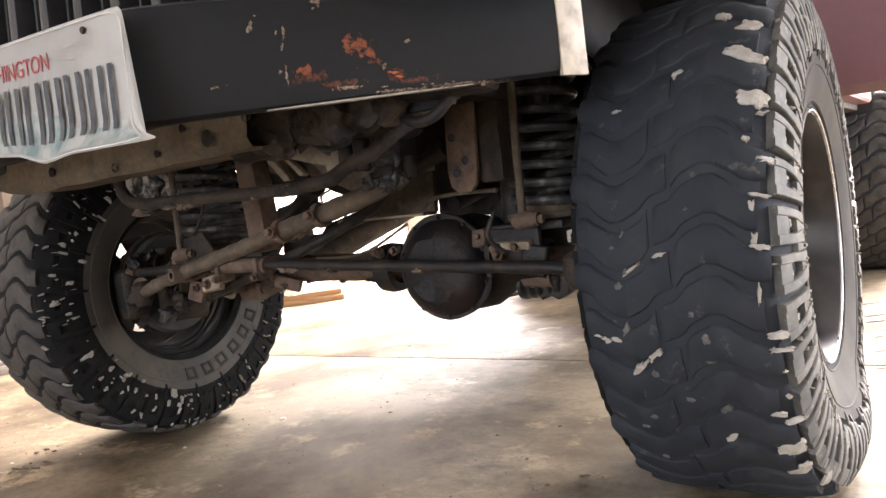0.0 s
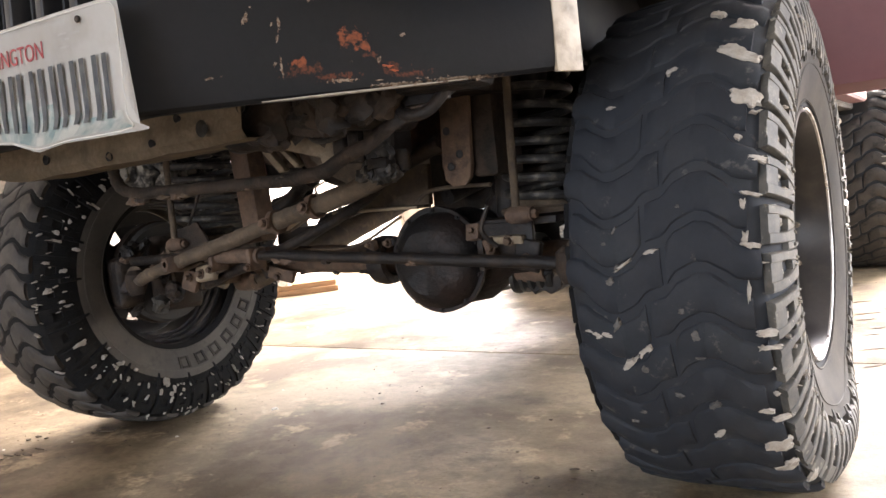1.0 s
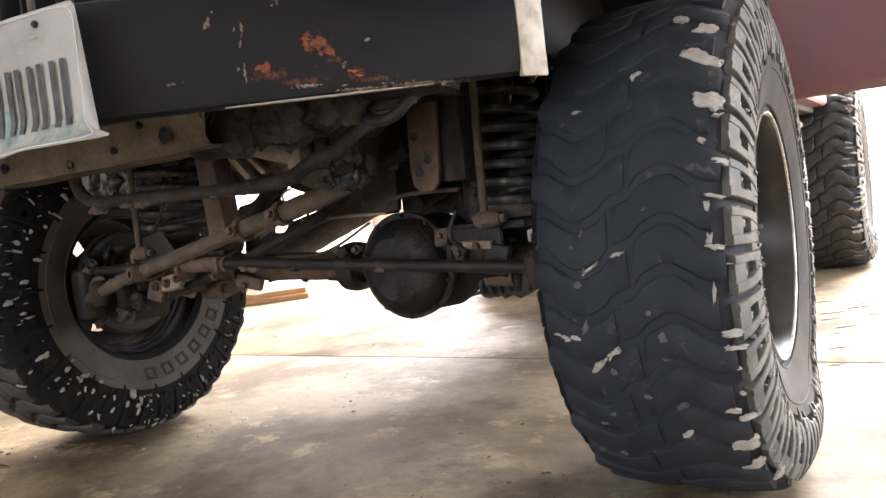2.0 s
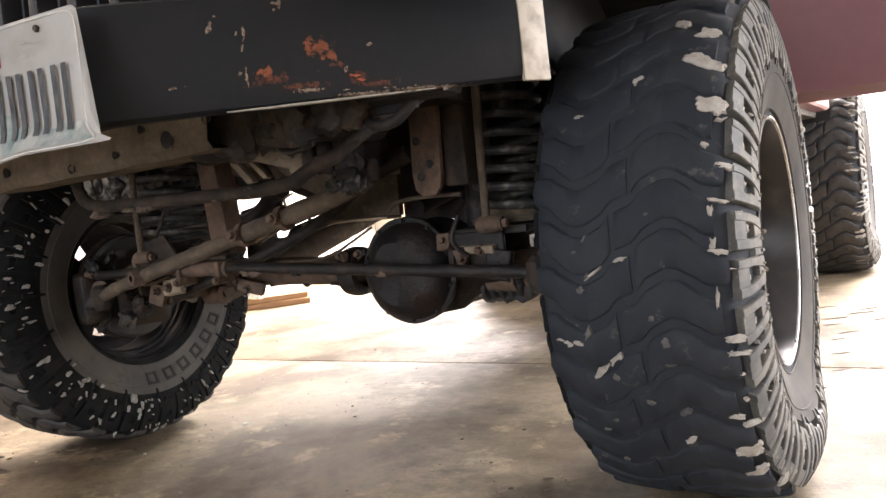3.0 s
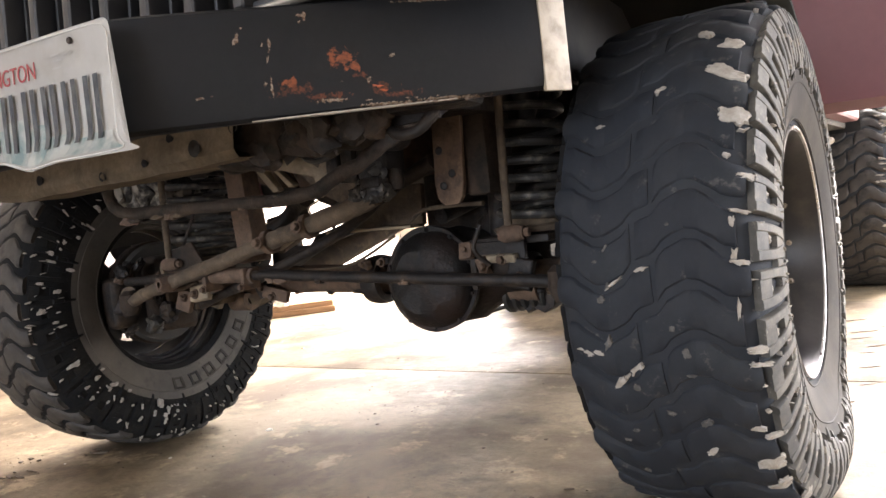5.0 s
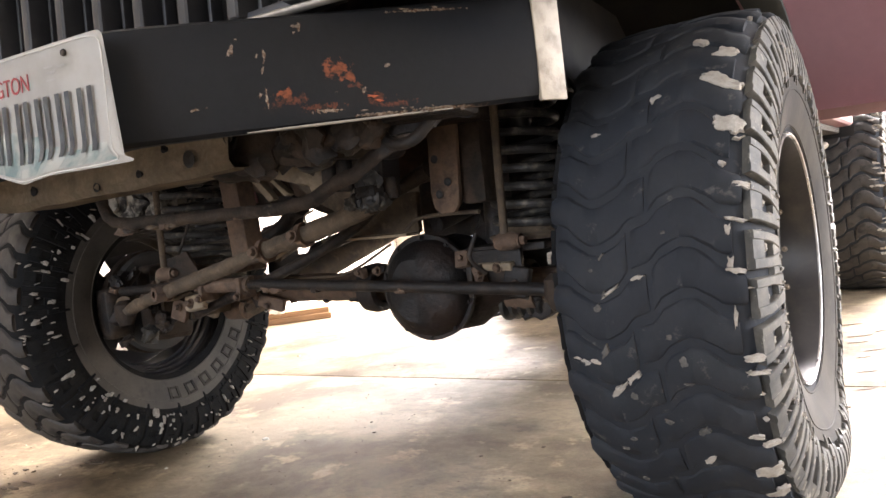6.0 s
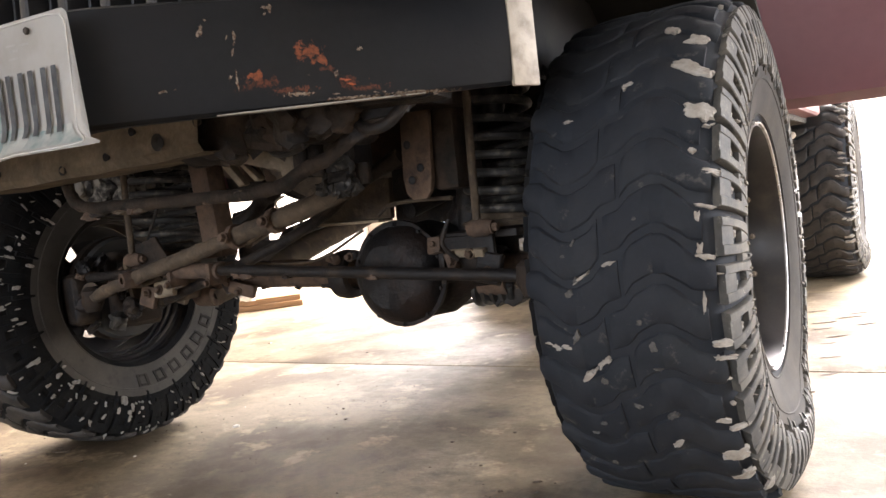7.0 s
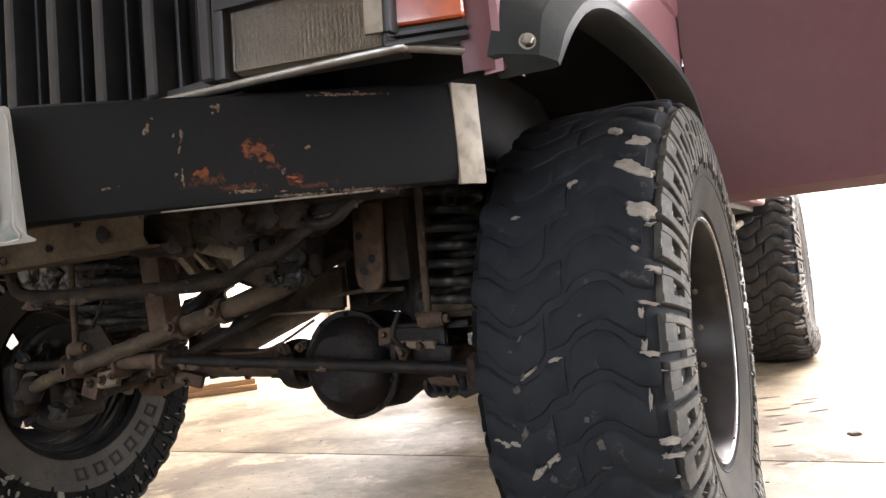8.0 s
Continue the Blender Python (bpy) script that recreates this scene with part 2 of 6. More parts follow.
M_DIFF = material("oily_brown_cast_iron", (0.0048, 0.0042, 0.0042), 0.60, second=(0.020, 0.0098, 0.006), scale=9, amount=(0.46, 0.74), detail=12, third=(0.07, 0.05, 0.034), third_scale=55,
                  third_amount=(0.60, 0.70), bump=0.9, bump_scale=90, bump_dist=0.003, fine=0.4, spec=0.3)
M_ALU_CAST = material("grimy_cast_alloy", (0.2, 0.17, 0.13), 0.6, metal=0.3, second=(0.07, 0.055, 0.04), scale=10, amount=(0.4, 0.65), bump=0.5, bump_scale=60)
M_SPRING = material("dusty_black_spring", (0.016, 0.015, 0.014), 0.62, second=(0.12, 0.104, 0.082), scale=50, amount=(0.52, 0.72), bump=0.5, bump_scale=120, fine=0.3)
M_WHEEL = material("dark_painted_wheel", (0.014, 0.014, 0.016), 0.33, spec=0.5, second=(0.04, 0.035, 0.03), scale=18, amount=(0.5, 0.75), bump=0.2, bump_scale=90)
M_LIP = material("polished_wheel_lip", (0.62, 0.62, 0.62), 0.22, metal=0.95, second=(0.4, 0.38, 0.36), scale=30, rough2=0.45, bump=0.1, bump_scale=120)
M_LIP_DULL = material("dull_wheel_lip", (0.42, 0.415, 0.41), 0.27, metal=0.85, second=(0.14, 0.13, 0.12), scale=14, rough2=0.55, bump=0.15, bump_scale=120)
M_CHROME = material("worn_chrome", (0.36, 0.345, 0.315), 0.35, metal=0.8, second=(0.22, 0.19, 0.155), scale=25, amount=(0.5, 0.7), rough2=0.5, bump=0.1)
M_MAROON = material("maroon_paint", (0.215, 0.092, 0.108), 0.40, second=(0.235, 0.105, 0.12), scale=5, amount=(0.4, 0.7), coat=0.2, bump=0.04, bump_scale=40, fine=0.06,
                    third=(0.26, 0.17, 0.155), third_scale=42, third_amount=(0.72, 0.82))
M_FLARE = material("faded_black_plastic", (0.013, 0.0165, 0.0165), 0.68, spec=0.3, second=(0.024, 0.027, 0.026), scale=12, amount=(0.4, 0.7), bump=0.3, bump_scale=150, bump_dist=0.001)
M_GRILLE = material("grille_plastic", (0.012, 0.0125, 0.0145), 0.5, second=(0.026, 0.026, 0.027), scale=14, amount=(0.45, 0.7), bump=0.15, bump_scale=120)
M_BLACK = material("matt_black_recess", (0.012, 0.012, 0.013), 0.8, second=(0.025, 0.023, 0.02), scale=10)
M_PLATE = material("plate_white_paint", (0.46, 0.45, 0.42), 0.5, second=(0.40, 0.375, 0.33), scale=16, amount=(0.5, 0.75), detail=9, bump=0.15, bump_scale=40, fine=0.08)
M_PLATE_BLUE = material("plate_pale_blue", (0.22, 0.305, 0.30), 0.55, second=(0.52, 0.53, 0.49), scale=26, amount=(0.38, 0.58), bump=0.1)
M_GHOST = material("faded_sticker", (0.40, 0.39, 0.37), 0.6, second=(0.5, 0.49, 0.46), scale=90)
M_CHAR = material("plate_dark_blue_grey", (0.065, 0.072, 0.08), 0.5, second=(0.13, 0.14, 0.14), scale=60, bump=0.1)
M_RED = material("plate_red_ink", (0.25, 0.022, 0.028), 0.5, second=(0.24, 0.03, 0.03), scale=40, bump=0.05)
M_LAMP = material("lamp_housing_reflector", (0.080, 0.066, 0.046), 0.5, metal=0.1, second=(0.105, 0.084, 0.056), scale=12, bump=0.1)
M_AMBER = material("amber_lens", (0.46, 0.085, 0.022), 0.28, second=(0.30, 0.06, 0.024), scale=20, coat=0.6, bump=0.15, bump_scale=200)
M_GREASE = material("black_rubber_boot", (0.012, 0.012, 0.012), 0.5, second=(0.04, 0.036, 0.03), scale=30, bump=0.3)
M_WOOD = material("raw_lumber", (0.30, 0.17, 0.08), 0.75, second=(0.2, 0.11, 0.05), scale=12, stretch=(8, 0.6, 8), bump=0.3, bump_scale=90)
M_DARKWOOD = material("grey_lumber", (0.14, 0.115, 0.095), 0.8, second=(0.22, 0.19, 0.16), scale=12, stretch=(8, 0.6, 8), bump=0.3)
M_WHITE_CAR = material("white_car_paint", (0.75, 0.75, 0.75), 0.3, second=(0.68, 0.68, 0.68), scale=3, coat=0.5, bump=0.0)
M_GLASS_DARK = material("dark_window_glass", (0.02, 0.023, 0.025), 0.08, second=(0.03, 0.03, 0.03), scale=4, bump=0.0)
M_SIDING = material("pale_siding", (0.62, 0.54, 0.45), 0.8, second=(0.55, 0.47, 0.39), scale=2)
M_YELLOW = material("yellow_paint", (0.55, 0.40, 0.08), 0.6, second=(0.45, 0.33, 0.07), scale=12)
M_REDCAN = material("red_paint", (0.5, 0.04, 0.04), 0.45, second=(0.4, 0.04, 0.04), scale=14)
M_CHIP = material("pale_chips", (0.72, 0.68, 0.6), 0.9, second=(0.5, 0.46, 0.4), scale=60)
M_GRIT = material("dark_grit", (0.075, 0.055, 0.038), 0.9, second=(0.11, 0.085, 0.06), scale=80)


def clear_glass(name, tint, rough):
    m = bpy.data.materials.new(name)
    m.use_nodes = True
    b = m.node_tree.nodes["Principled BSDF"]
    b.inputs["Base Color"].default_value = (*tint, 1)
    b.inputs["Roughness"].default_value = rough
    b.inputs["Transmission Weight"].default_value = 1.0
    b.inputs["IOR"].default_value = 1.45
    return m


M_GLASS = clear_glass("clear_ribbed_glass", (0.78, 0.73, 0.64), 0.22)


# ---------- mesh helpers ----------
def finish(bm, smooth=35):
    bmesh.ops.recalc_face_normals(bm, faces=bm.faces)
    for f in bm.faces:
        f.smooth = True
    for e in bm.edges:
        if len(e.link_faces) == 2 and e.calc_face_angle(0) > radians(smooth):
            e.smooth = False
    return bm


def part(name, bm, mat, parent=None, label="", smooth=35):
    me = bpy.data.meshes.new(name)
    finish(bm, smooth)
    bm.to_mesh(me)
    bm.free()
    me.materials.append(mat)
    ob = new(name, me)
    ob.parent = parent
    if label:
        tagged(ob, label)
    return ob


def box(size, at=(0, 0, 0), turn=(0, 0, 0), bevel=0.004, seg=2, bm=None):
    out = bmesh.new()
    bmesh.ops.create_cube(out, size=1.0)
    bmesh.ops.scale(out, vec=size, verts=out.verts)
    if bevel:
        bmesh.ops.bevel(out, geom=out.edges[:], offset=min(bevel, min(size) * 0.45), segments=seg, affect="EDGES", profile=0.6)
    bmesh.ops.transform(out, matrix=pose(*at, *turn), verts=out.verts)
    return merge(bm, out) if bm else out


def merge(bm, other):
    me = bpy.data.meshes.new("joined")
    other.to_mesh(me)
    other.free()
    bm.from_mesh(me)
    bpy.data.meshes.remove(me)
    return bm


def smooth_path(points, steps=6):
    """Catmull-Rom through the points."""
    p = [Vector(q) for q in points]
    p = [2 * p[0] - p[1]] + p + [2 * p[-1] - p[-2]]
    out = []
    for i in range(1, len(p) - 2):
        for k in range(steps):
            u = k / steps
            a, b, c, d = p[i - 1], p[i], p[i + 1], p[i + 2]
            out.append(0.5 * ((2 * b) + (c - a) * u + (2 * a - 5 * b + 4 * c - d) * u * u + (3 * b - a - 3 * c + d) * u ** 3))
    return out + [p[-2]]


def tube(points, radius, sides=14, steps=6, curved=True, bm=None, flat=1.0):
    """A round bar along the points; radius may be a list, one for each point given."""
    bm = bm or bmesh.new()
    radii = radius if isinstance(radius, (list, tuple)) else None
    pts = smooth_path(points, steps) if curved and len(points) > 2 else [Vector(q) for q in points]
    rings = []
    side = None
    for i, q in enumerate(pts):
        way = (pts[min(i + 1, len(pts) - 1)] - pts[max(i - 1, 0)]).normalized()
        if side is None:
            side = way.orthogonal().normalized()
        side = (side - way * side.dot(way)).normalized()
        up = way.cross(side)
        if radii:
            f = i / max(len(pts) - 1, 1) * (len(radii) - 1)
            k = min(int(f), len(radii) - 2)
            r = radii[k] + (radii[k + 1] - radii[k]) * (f - k)
        else:
            r = radius
        rings.append([bm.verts.new(q + side * (math.cos(a) * r) + up * (math.sin(a) * r * flat))
                      for a in (2 * math.pi * s / sides for s in range(sides))])
    for a, b in zip(rings, rings[1:]):
        for s in range(sides):
            bm.faces.new((a[s], a[(s + 1) % sides], b[(s + 1) % sides], b[s]))
    bm.faces.new(rings[0][::-1])
    bm.faces.new(rings[-1])
    return bm


def lathe(profile, m=None, sides=48, closed=False, bm=None):
    """Spins (along, radius) points about the local x axis."""
    bm = bm or bmesh.new()
    m = m or Matrix()
    rings = []
    for x, r in profile:
        if r < 1e-5:
            rings.append([bm.verts.new(m @ Vector((x, 0, 0)))])
        else:
            rings.append([bm.verts.new(m @ Vector((x, r * math.cos(a), r * math.sin(a)))) for a in (2 * math.pi * k / sides for k in range(sides))])
    pairs = list(zip(rings, rings[1:])) + ([(rings[-1], rings[0])] if closed else [])
    for a, b in pairs:
        for s in range(sides):
            n = (s + 1) % sides
            if len(a) == 1 and len(b) == 1:
                continue
            if len(a) == 1:
                bm.faces.new((a[0], b[n], b[s]))
            elif len(b) == 1:
                bm.faces.new((a[s], a[n], b[0]))
            else:
                bm.faces.new((a[s], a[n], b[n], b[s]))
    return bm


def prism(outline, depth, m=None, bevel=0.0, bm=None):
    """A flat outline in local x, y made depth thick along local z."""
    out = bmesh.new()
    low = [out.verts.new((x, y, 0)) for x, y in outline]
    high = [out.verts.new((x, y, depth)) for x, y in outline]
    out.faces.new(low[::-1])
    out.faces.new(high)
    n = len(outline)
    for i in range(n):
        out.faces.new((low[i], low[(i + 1) % n], high[(i + 1) % n], high[i]))
    if bevel:
        bmesh.ops.bevel(out, geom=out.edges[:], offset=bevel, segments=2, affect="EDGES", profile=0.6)
    if m:
        bmesh.ops.transform(out, matrix=m, verts=out.verts)
    return merge(bm, out) if bm else out


def bolt(at, axis, radius=0.009, height=0.008, bm=None):
    """A hexagon head on a washer."""
    turn = Vector(axis).to_track_quat("X", "Z").to_matrix().to_4x4()
    m = Matrix.Translation(at) @ turn
    out = lathe([(0, 0), (0, radius * 1.5), (height * 0.25, radius * 1.5), (height * 0.25, radius * 1.2)], m, 14)
    lathe([(height * 0.2, radius), (height * 0.9, radius), (height, radius * 0.8), (height, 0)], m, 6, bm=out)
    return merge(bm, out) if bm else out


def rough_up(bm, amount, scale, seed=0.0):
    """Uneven, worn or dented surface."""
    for v in bm.verts:
        n = noise.noise_vector(v.co * scale + Vector((seed, seed * 2, 0)))
        v.co += n * amount
    return bm


def bar(points, radius, sides=14, curved=True, dents=.0014, flat=1.0, seed=0.0):
    """A bar with a worn, crusted surface: rings every two centimetres."""
    rs = radius if isinstance(radius, (list, tuple)) else [radius] * len(points)
    line = smooth_path(points, 12) if curved and len(points) > 2 else [Vector(q) for q in points]
    fr = [i * (len(rs) - 1) / max(len(line) - 1, 1) for i in range(len(line))]
    at, rr = [], []
    for i in range(len(line) - 1):
        n = max(1, int((line[i + 1] - line[i]).length / .018))
        for k in range(n):
            f = fr[i] + (fr[i + 1] - fr[i]) * k / n
            j = min(int(f), len(rs) - 2)
            at.append(line[i].lerp(line[i + 1], k / n))
            rr.append(rs[j] + (rs[j + 1] - rs[j]) * (f - j))
    at.append(line[-1])
    rr.append(rs[-1])
    return rough_up(rough_up(tube(at, rr, sides, curved=False, flat=flat), dents, 38, seed), dents * .6, 110, seed)


def lump(at, size, seed, turn=(0, 0, 0)):
    """A crusted, irregular clod or casting."""
    bm = bmesh.new()
    bmesh.ops.create_icosphere(bm, subdivisions=3, radius=.5)
    for v in bm.verts:
        e = max(abs(v.co.x), abs(v.co.y), abs(v.co.z))
        v.co *= (.5 / e) ** .6
        v.co *= 1 + .38 * noise.noise(v.co * 2.6 + Vector((seed * 1.7, 0, seed))) + .22 * noise.noise(v.co * 7 + Vector((0, seed, 0)))
    bmesh.ops.scale(bm, vec=size, verts=bm.verts)
    bmesh.ops.transform(bm, matrix=pose(*at, *turn), verts=bm.verts)
    return bm


# ---------- the garage ----------
floor = part("floor", box((7.7, 9.9, 0.1), (0.75, -0.75, -0.062), bevel=0), M_GRIT)
tagged(floor, "worn stained concrete garage floor with one straight joint", "floor", kind="structure")
JOINT = 0.83
for y0, y1 in ((-5.69, JOINT - 0.004), (JOINT + 0.004, 4.2)):
    part("slab", box((7.68, y1 - y0, 0.016), (0.75, (y0 + y1) / 2, -0.008), bevel=0.003), M_CONCRETE, floor)
ground = part("ground", box((300, 300, 0.1), (0, 0, -0.13), bevel=0), M_DRIVE)
tagged(ground, "pale concrete ground round the open garage", "ground", kind="structure")
wall_left = part("wall_left", box((0.15, 9.9, 3.1), (-3.075, -0.75, 1.55), bevel=0), M_WALL)
tagged(wall_left, "cream painted garage side wall", "wall", kind="structure")
bm = box((0.15, 5.55, 3.1), (4.675, -2.925, 1.55), bevel=0)
box((0.15, 1.10, 3.1), (4.675, 3.65, 1.55), bevel=0, bm=bm)
box((0.15, 3.25, 0.8), (4.675, 1.475, 2.70), bevel=0, bm=bm)
wall_right = part("wall_right", bm, M_WALL)
tagged(wall_right, "cream painted garage side wall with an open bay", "wall", kind="structure")
# unseen end wall; its gap is added to let the front fill in
bm = box((2.0, 0.15, 3.1), (-2.15, -5.775, 1.55), bevel=0)
box((2.4, 0.15, 3.1), (3.4, -5.775, 1.55), bevel=0, bm=bm)
box((3.35, 0.15, 0.5), (0.525, -5.775, 2.85), bevel=0, bm=bm)
wall_front = part("wall_front", bm, M_WALL)
tagged(wall_front, "plain unseen garage end wall, its opening added for the fill lamp", "wall", kind="structure")
bm = box((0.35, 0.15, 3.1), (-2.825, 4.28, 1.55), bevel=0)
box((0.35, 0.15, 3.1), (4.425, 4.28, 1.55), bevel=0, bm=bm)
box((6.9, 0.15, 0.42), (0.8, 4.28, 2.89), bevel=0, bm=bm)
wall_rear = part("wall_rear", bm, M_WALL)
tagged(wall_rear, "garage wall round the wide open door", "wall", kind="structure")
ceiling = part("ceiling", box((7.9, 10.2, 0.12), (0.8, -0.75, 3.165), bevel=0), M_CEIL)
tagged(ceiling, "pale plasterboard garage ceiling", "ceiling", kind="structure")


# ---------- tyres and wheels ----------
HALF = 0.785       # half the track
AXLE = 0.41        # wheel radius
SINK = 0.003       # the tyres sag by this much
PROFILE = [(0, .3985), (.05, .398), (.086, .3955), (.104, .391), (.113, .381), (.1195, .362), (.125, .336), (.128, .31), (.129, .285), (.127, .258), (.122, .234), (.117, .216), (.113, .206), (.109, .2)]
WIDER = 1.125      # the tyres are broad for their height
PROFILE = [(x * WIDER, r) for x, r in PROFILE]
ARC = [0.0]
for (xa, ra), (xb, rb) in zip(PROFILE, PROFILE[1:]):
    ARC.append(ARC[-1] + math.hypot(xb - xa, rb - ra))


def tyre_at(theta, a, h):
    """The place on the tyre at the angle theta (0 ahead, 90 up), a metres across from the centre line, h above the carcass."""
    s = 1 if a >= 0 else -1
    d = min(abs(a) * WIDER if abs(a) < .122 else abs(a) + .122 * (WIDER - 1), ARC[-1] - 1e-6)
    k = max(i for i in range(len(ARC) - 1) if ARC[i] <= d)
    u = (d - ARC[k]) / (ARC[k + 1] - ARC[k])
    x, r = (PROFILE[k][j] + (PROFILE[k + 1][j] - PROFILE[k][j]) * u for j in (0, 1))

    def lean(i):
        i0, i1 = max(i - 1, 0), min(i + 1, len(PROFILE) - 1)
        dx, dr = PROFILE[i1][0] - PROFILE[i0][0], PROFILE[i1][1] - PROFILE[i0][1]
        return (0.0, 1.0) if i == 0 else (-dr / math.hypot(dx, dr), dx / math.hypot(dx, dr))
    na, nb = lean(k), lean(k + 1)
    nx, nr = na[0] + (nb[0] - na[0]) * u, na[1] + (nb[1] - na[1]) * u
    x, r = s * (x + nx * h), r + nr * h
    return Vector((x, -r * math.cos(theta), r * math.sin(theta)))


def block(bm, lo, hi, a0, a1, h, rows=6, inset=0.0025, slant0=0.0, slant1=0.0, h1=None, mat=0, crown=0.0, ends=(1, 1)):
    """A rubber block between two edges lo(a), hi(a), in radians; slant0, slant1: how far the hi edge's ends lie further out; h1: height at a1."""
    sg = 1 if a1 > a0 else -1
    rings = []
    for j in range(rows + 1):
        f = j / rows
        a = a0 + (a1 - a0) * f
        b = a + sg * (slant0 + (slant1 - slant0) * f)
        hh = h if h1 is None else h + (h1 - h) * f
        k = ends[0] if j == 0 else ends[1] if j == rows else 0
        e = (inset if j == 0 else -inset if j == rows else 0) * sg * k
        drop = inset * 0.45 * k
        l, g = lo(a), hi(b)
        t = inset / 0.4
        m, mid = (l + g) / 2, (a + b) / 2
        rings.append([bm.verts.new(tyre_at(q, w, z)) for q, w, z in
                      ((l, a, -0.003), (l + t * 0.25, a + e * .6, hh - inset * .7 - drop), (l + t, a + e, hh - drop), (m, mid + e, hh - drop * .6 + crown),
                       (g - t, b + e, hh - drop), (g - t * 0.25, b + e * .6, hh - inset * .7 - drop), (g, b, -0.003))])
    faces = [bm.faces.new((p[s], p[s + 1], q[s + 1], q[s])) for p, q in zip(rings, rings[1:]) for s in range(6)]
    faces += [bm.faces.new(rings[0]), bm.faces.new(rings[-1][::-1])]
    for f in faces:
        f.material_index = mat


PITCHES = 40
SWEEP = ((0, 0), (.012, .6), (.024, 3.0), (.046, 4.7), (.060, 4.6), (.078, 2.6), (.088, 1.0), (.105, .2), (.125, -2.0), (.3, -2.0))


def sweep(a):
    """How far the tread grooves swing ahead, in radians: an S from shoulder to shoulder."""
    for (xa, da), (xb, db) in zip(SWEEP, SWEEP[1:]):
        if xa <= abs(a) <= xb:
            u = (abs(a) - xa) / (xb - xa)
            return math.copysign(radians(da + (db - da) * u), a)
    return 0.0


def tyre_mesh():
    """The carcass alone: tread floor, shoulders and walls."""
    bm = bmesh.new()
    sides = 120
    floor_high = {0: .0082, 1: .0078, 2: .0045, 3: .001}
    half = [(x, r + floor_high.get(i, 0)) for i, (x, r) in enumerate(PROFILE)]
    prof = [(-x, r) for x, r in half[:0:-1]] + half
    rings = [[bm.verts.new((x, -r * math.cos(t), r * math.sin(t))) for t in (2 * math.pi * k / sides for k in range(sides))] for x, r in prof]
    for p, q in zip(rings, rings[1:]):
        for s in range(sides):
            bm.faces.new((p[s], p[(s + 1) % sides], q[(s + 1) % sides], q[s]))
    return bm


PITCH = 2 * math.pi / PITCHES
T0 = radians(5.4)


def groove(f):
    return lambda a: T0 + sweep(a) + PITCH * f


def edge(f, open_by):
    """A groove that opens out towards the shoulder."""
    return lambda a: T0 + sweep(a) + PITCH * (f + open_by * min(1, max(0, abs(a) - .068) / .04))


def shoulder(f, into, g):
    return lambda a: T0 + g * radians(-1.6) + PITCH * (f + into * max(0, abs(a) - .155) / .045)


def tread_pieces(sgn, odd):
    """One pitch of the tread on one side: centre block, broad shoulder block, pocketed sidewall lug, stud."""
    out = []
    bm = bmesh.new()
    mid = .011 if odd else -.011
    block(bm, groove(.05), groove(.95), sgn * .0004 + mid, sgn * .0478, .0104, 9, .0058, .001, .003, crown=.0022, ends=(.35, .1))
    out.append(("tread_block", bm, 0))
    bm = bmesh.new()
    block(bm, edge(.05, .12), edge(.95, -.12), sgn * .0468, sgn * (.104 + .011 * odd), .0104, 12, .0062, -.001, .0, .0098, crown=.0024, ends=(.1, 1))
    out.append(("shoulder_block", bm, 0))
    s0, s1, long = .115, (.200 if sgn > 0 else .186), .008 * odd
    bm = bmesh.new()
    low = 1.0 if sgn > 0 else .55
    # a house-shaped lug: two cheeks closing towards the rim, a gable and a step at the tread, with a pocket left between
    block(bm, shoulder(.06, .02, sgn), shoulder(.31, .16, sgn), sgn * s0, sgn * (s1 + long), .0128 * low, 8, .0020 * low, 0, 0, .0072 * low)
    block(bm, shoulder(.66, -.14, sgn), shoulder(.88, -.02, sgn), sgn * s0, sgn * (s1 + long), .0128 * low, 8, .0020 * low, 0, 0, .0072 * low)
    block(bm, shoulder(.20, .22, sgn), shoulder(.76, -.24, sgn), sgn * (s1 - .034 + long), sgn * (s1 + .010 + long), .0082 * low, 4, .0018 * low, 0, 0, .0056 * low)
    block(bm, shoulder(.22, 0, sgn), shoulder(.74, 0, sgn), sgn * s0, sgn * (s0 + .024), .0112 * low, 2, .0018 * low)
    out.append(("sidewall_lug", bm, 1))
    if odd:
        bm = bmesh.new()
        block(bm, shoulder(.86, .02, sgn), shoulder(1.12, -.06, sgn), sgn * .166, sgn * .222, .0078, 4, .0020, 0, 0, .0052)
        block(bm, shoulder(.94, 0, sgn), shoulder(1.04, 0, sgn), sgn * .190, sgn * .203, .0096, 2, .0012)
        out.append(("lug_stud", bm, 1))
    return out


def tread_set(mats):
    """Meshes shared by all the pieces of one tyre: (name, mesh) lists by side and by odd or even pitch."""
    sets = {}
    for sgn in (-1, 1):
        for odd in (0, 1):
            row = []
            for name, bm, which in tread_pieces(sgn, odd):
                me = bpy.data.meshes.new(name)
                finish(bm, 40).to_mesh(me)
                bm.free()
                # inner lugs take the rubber with shade in its colour
                me.materials.append(mats[which] if sgn > 0 or not which else M_RUBBER_SHADED)
                row.append((name, me))
            sets[sgn, odd] = row
    return sets


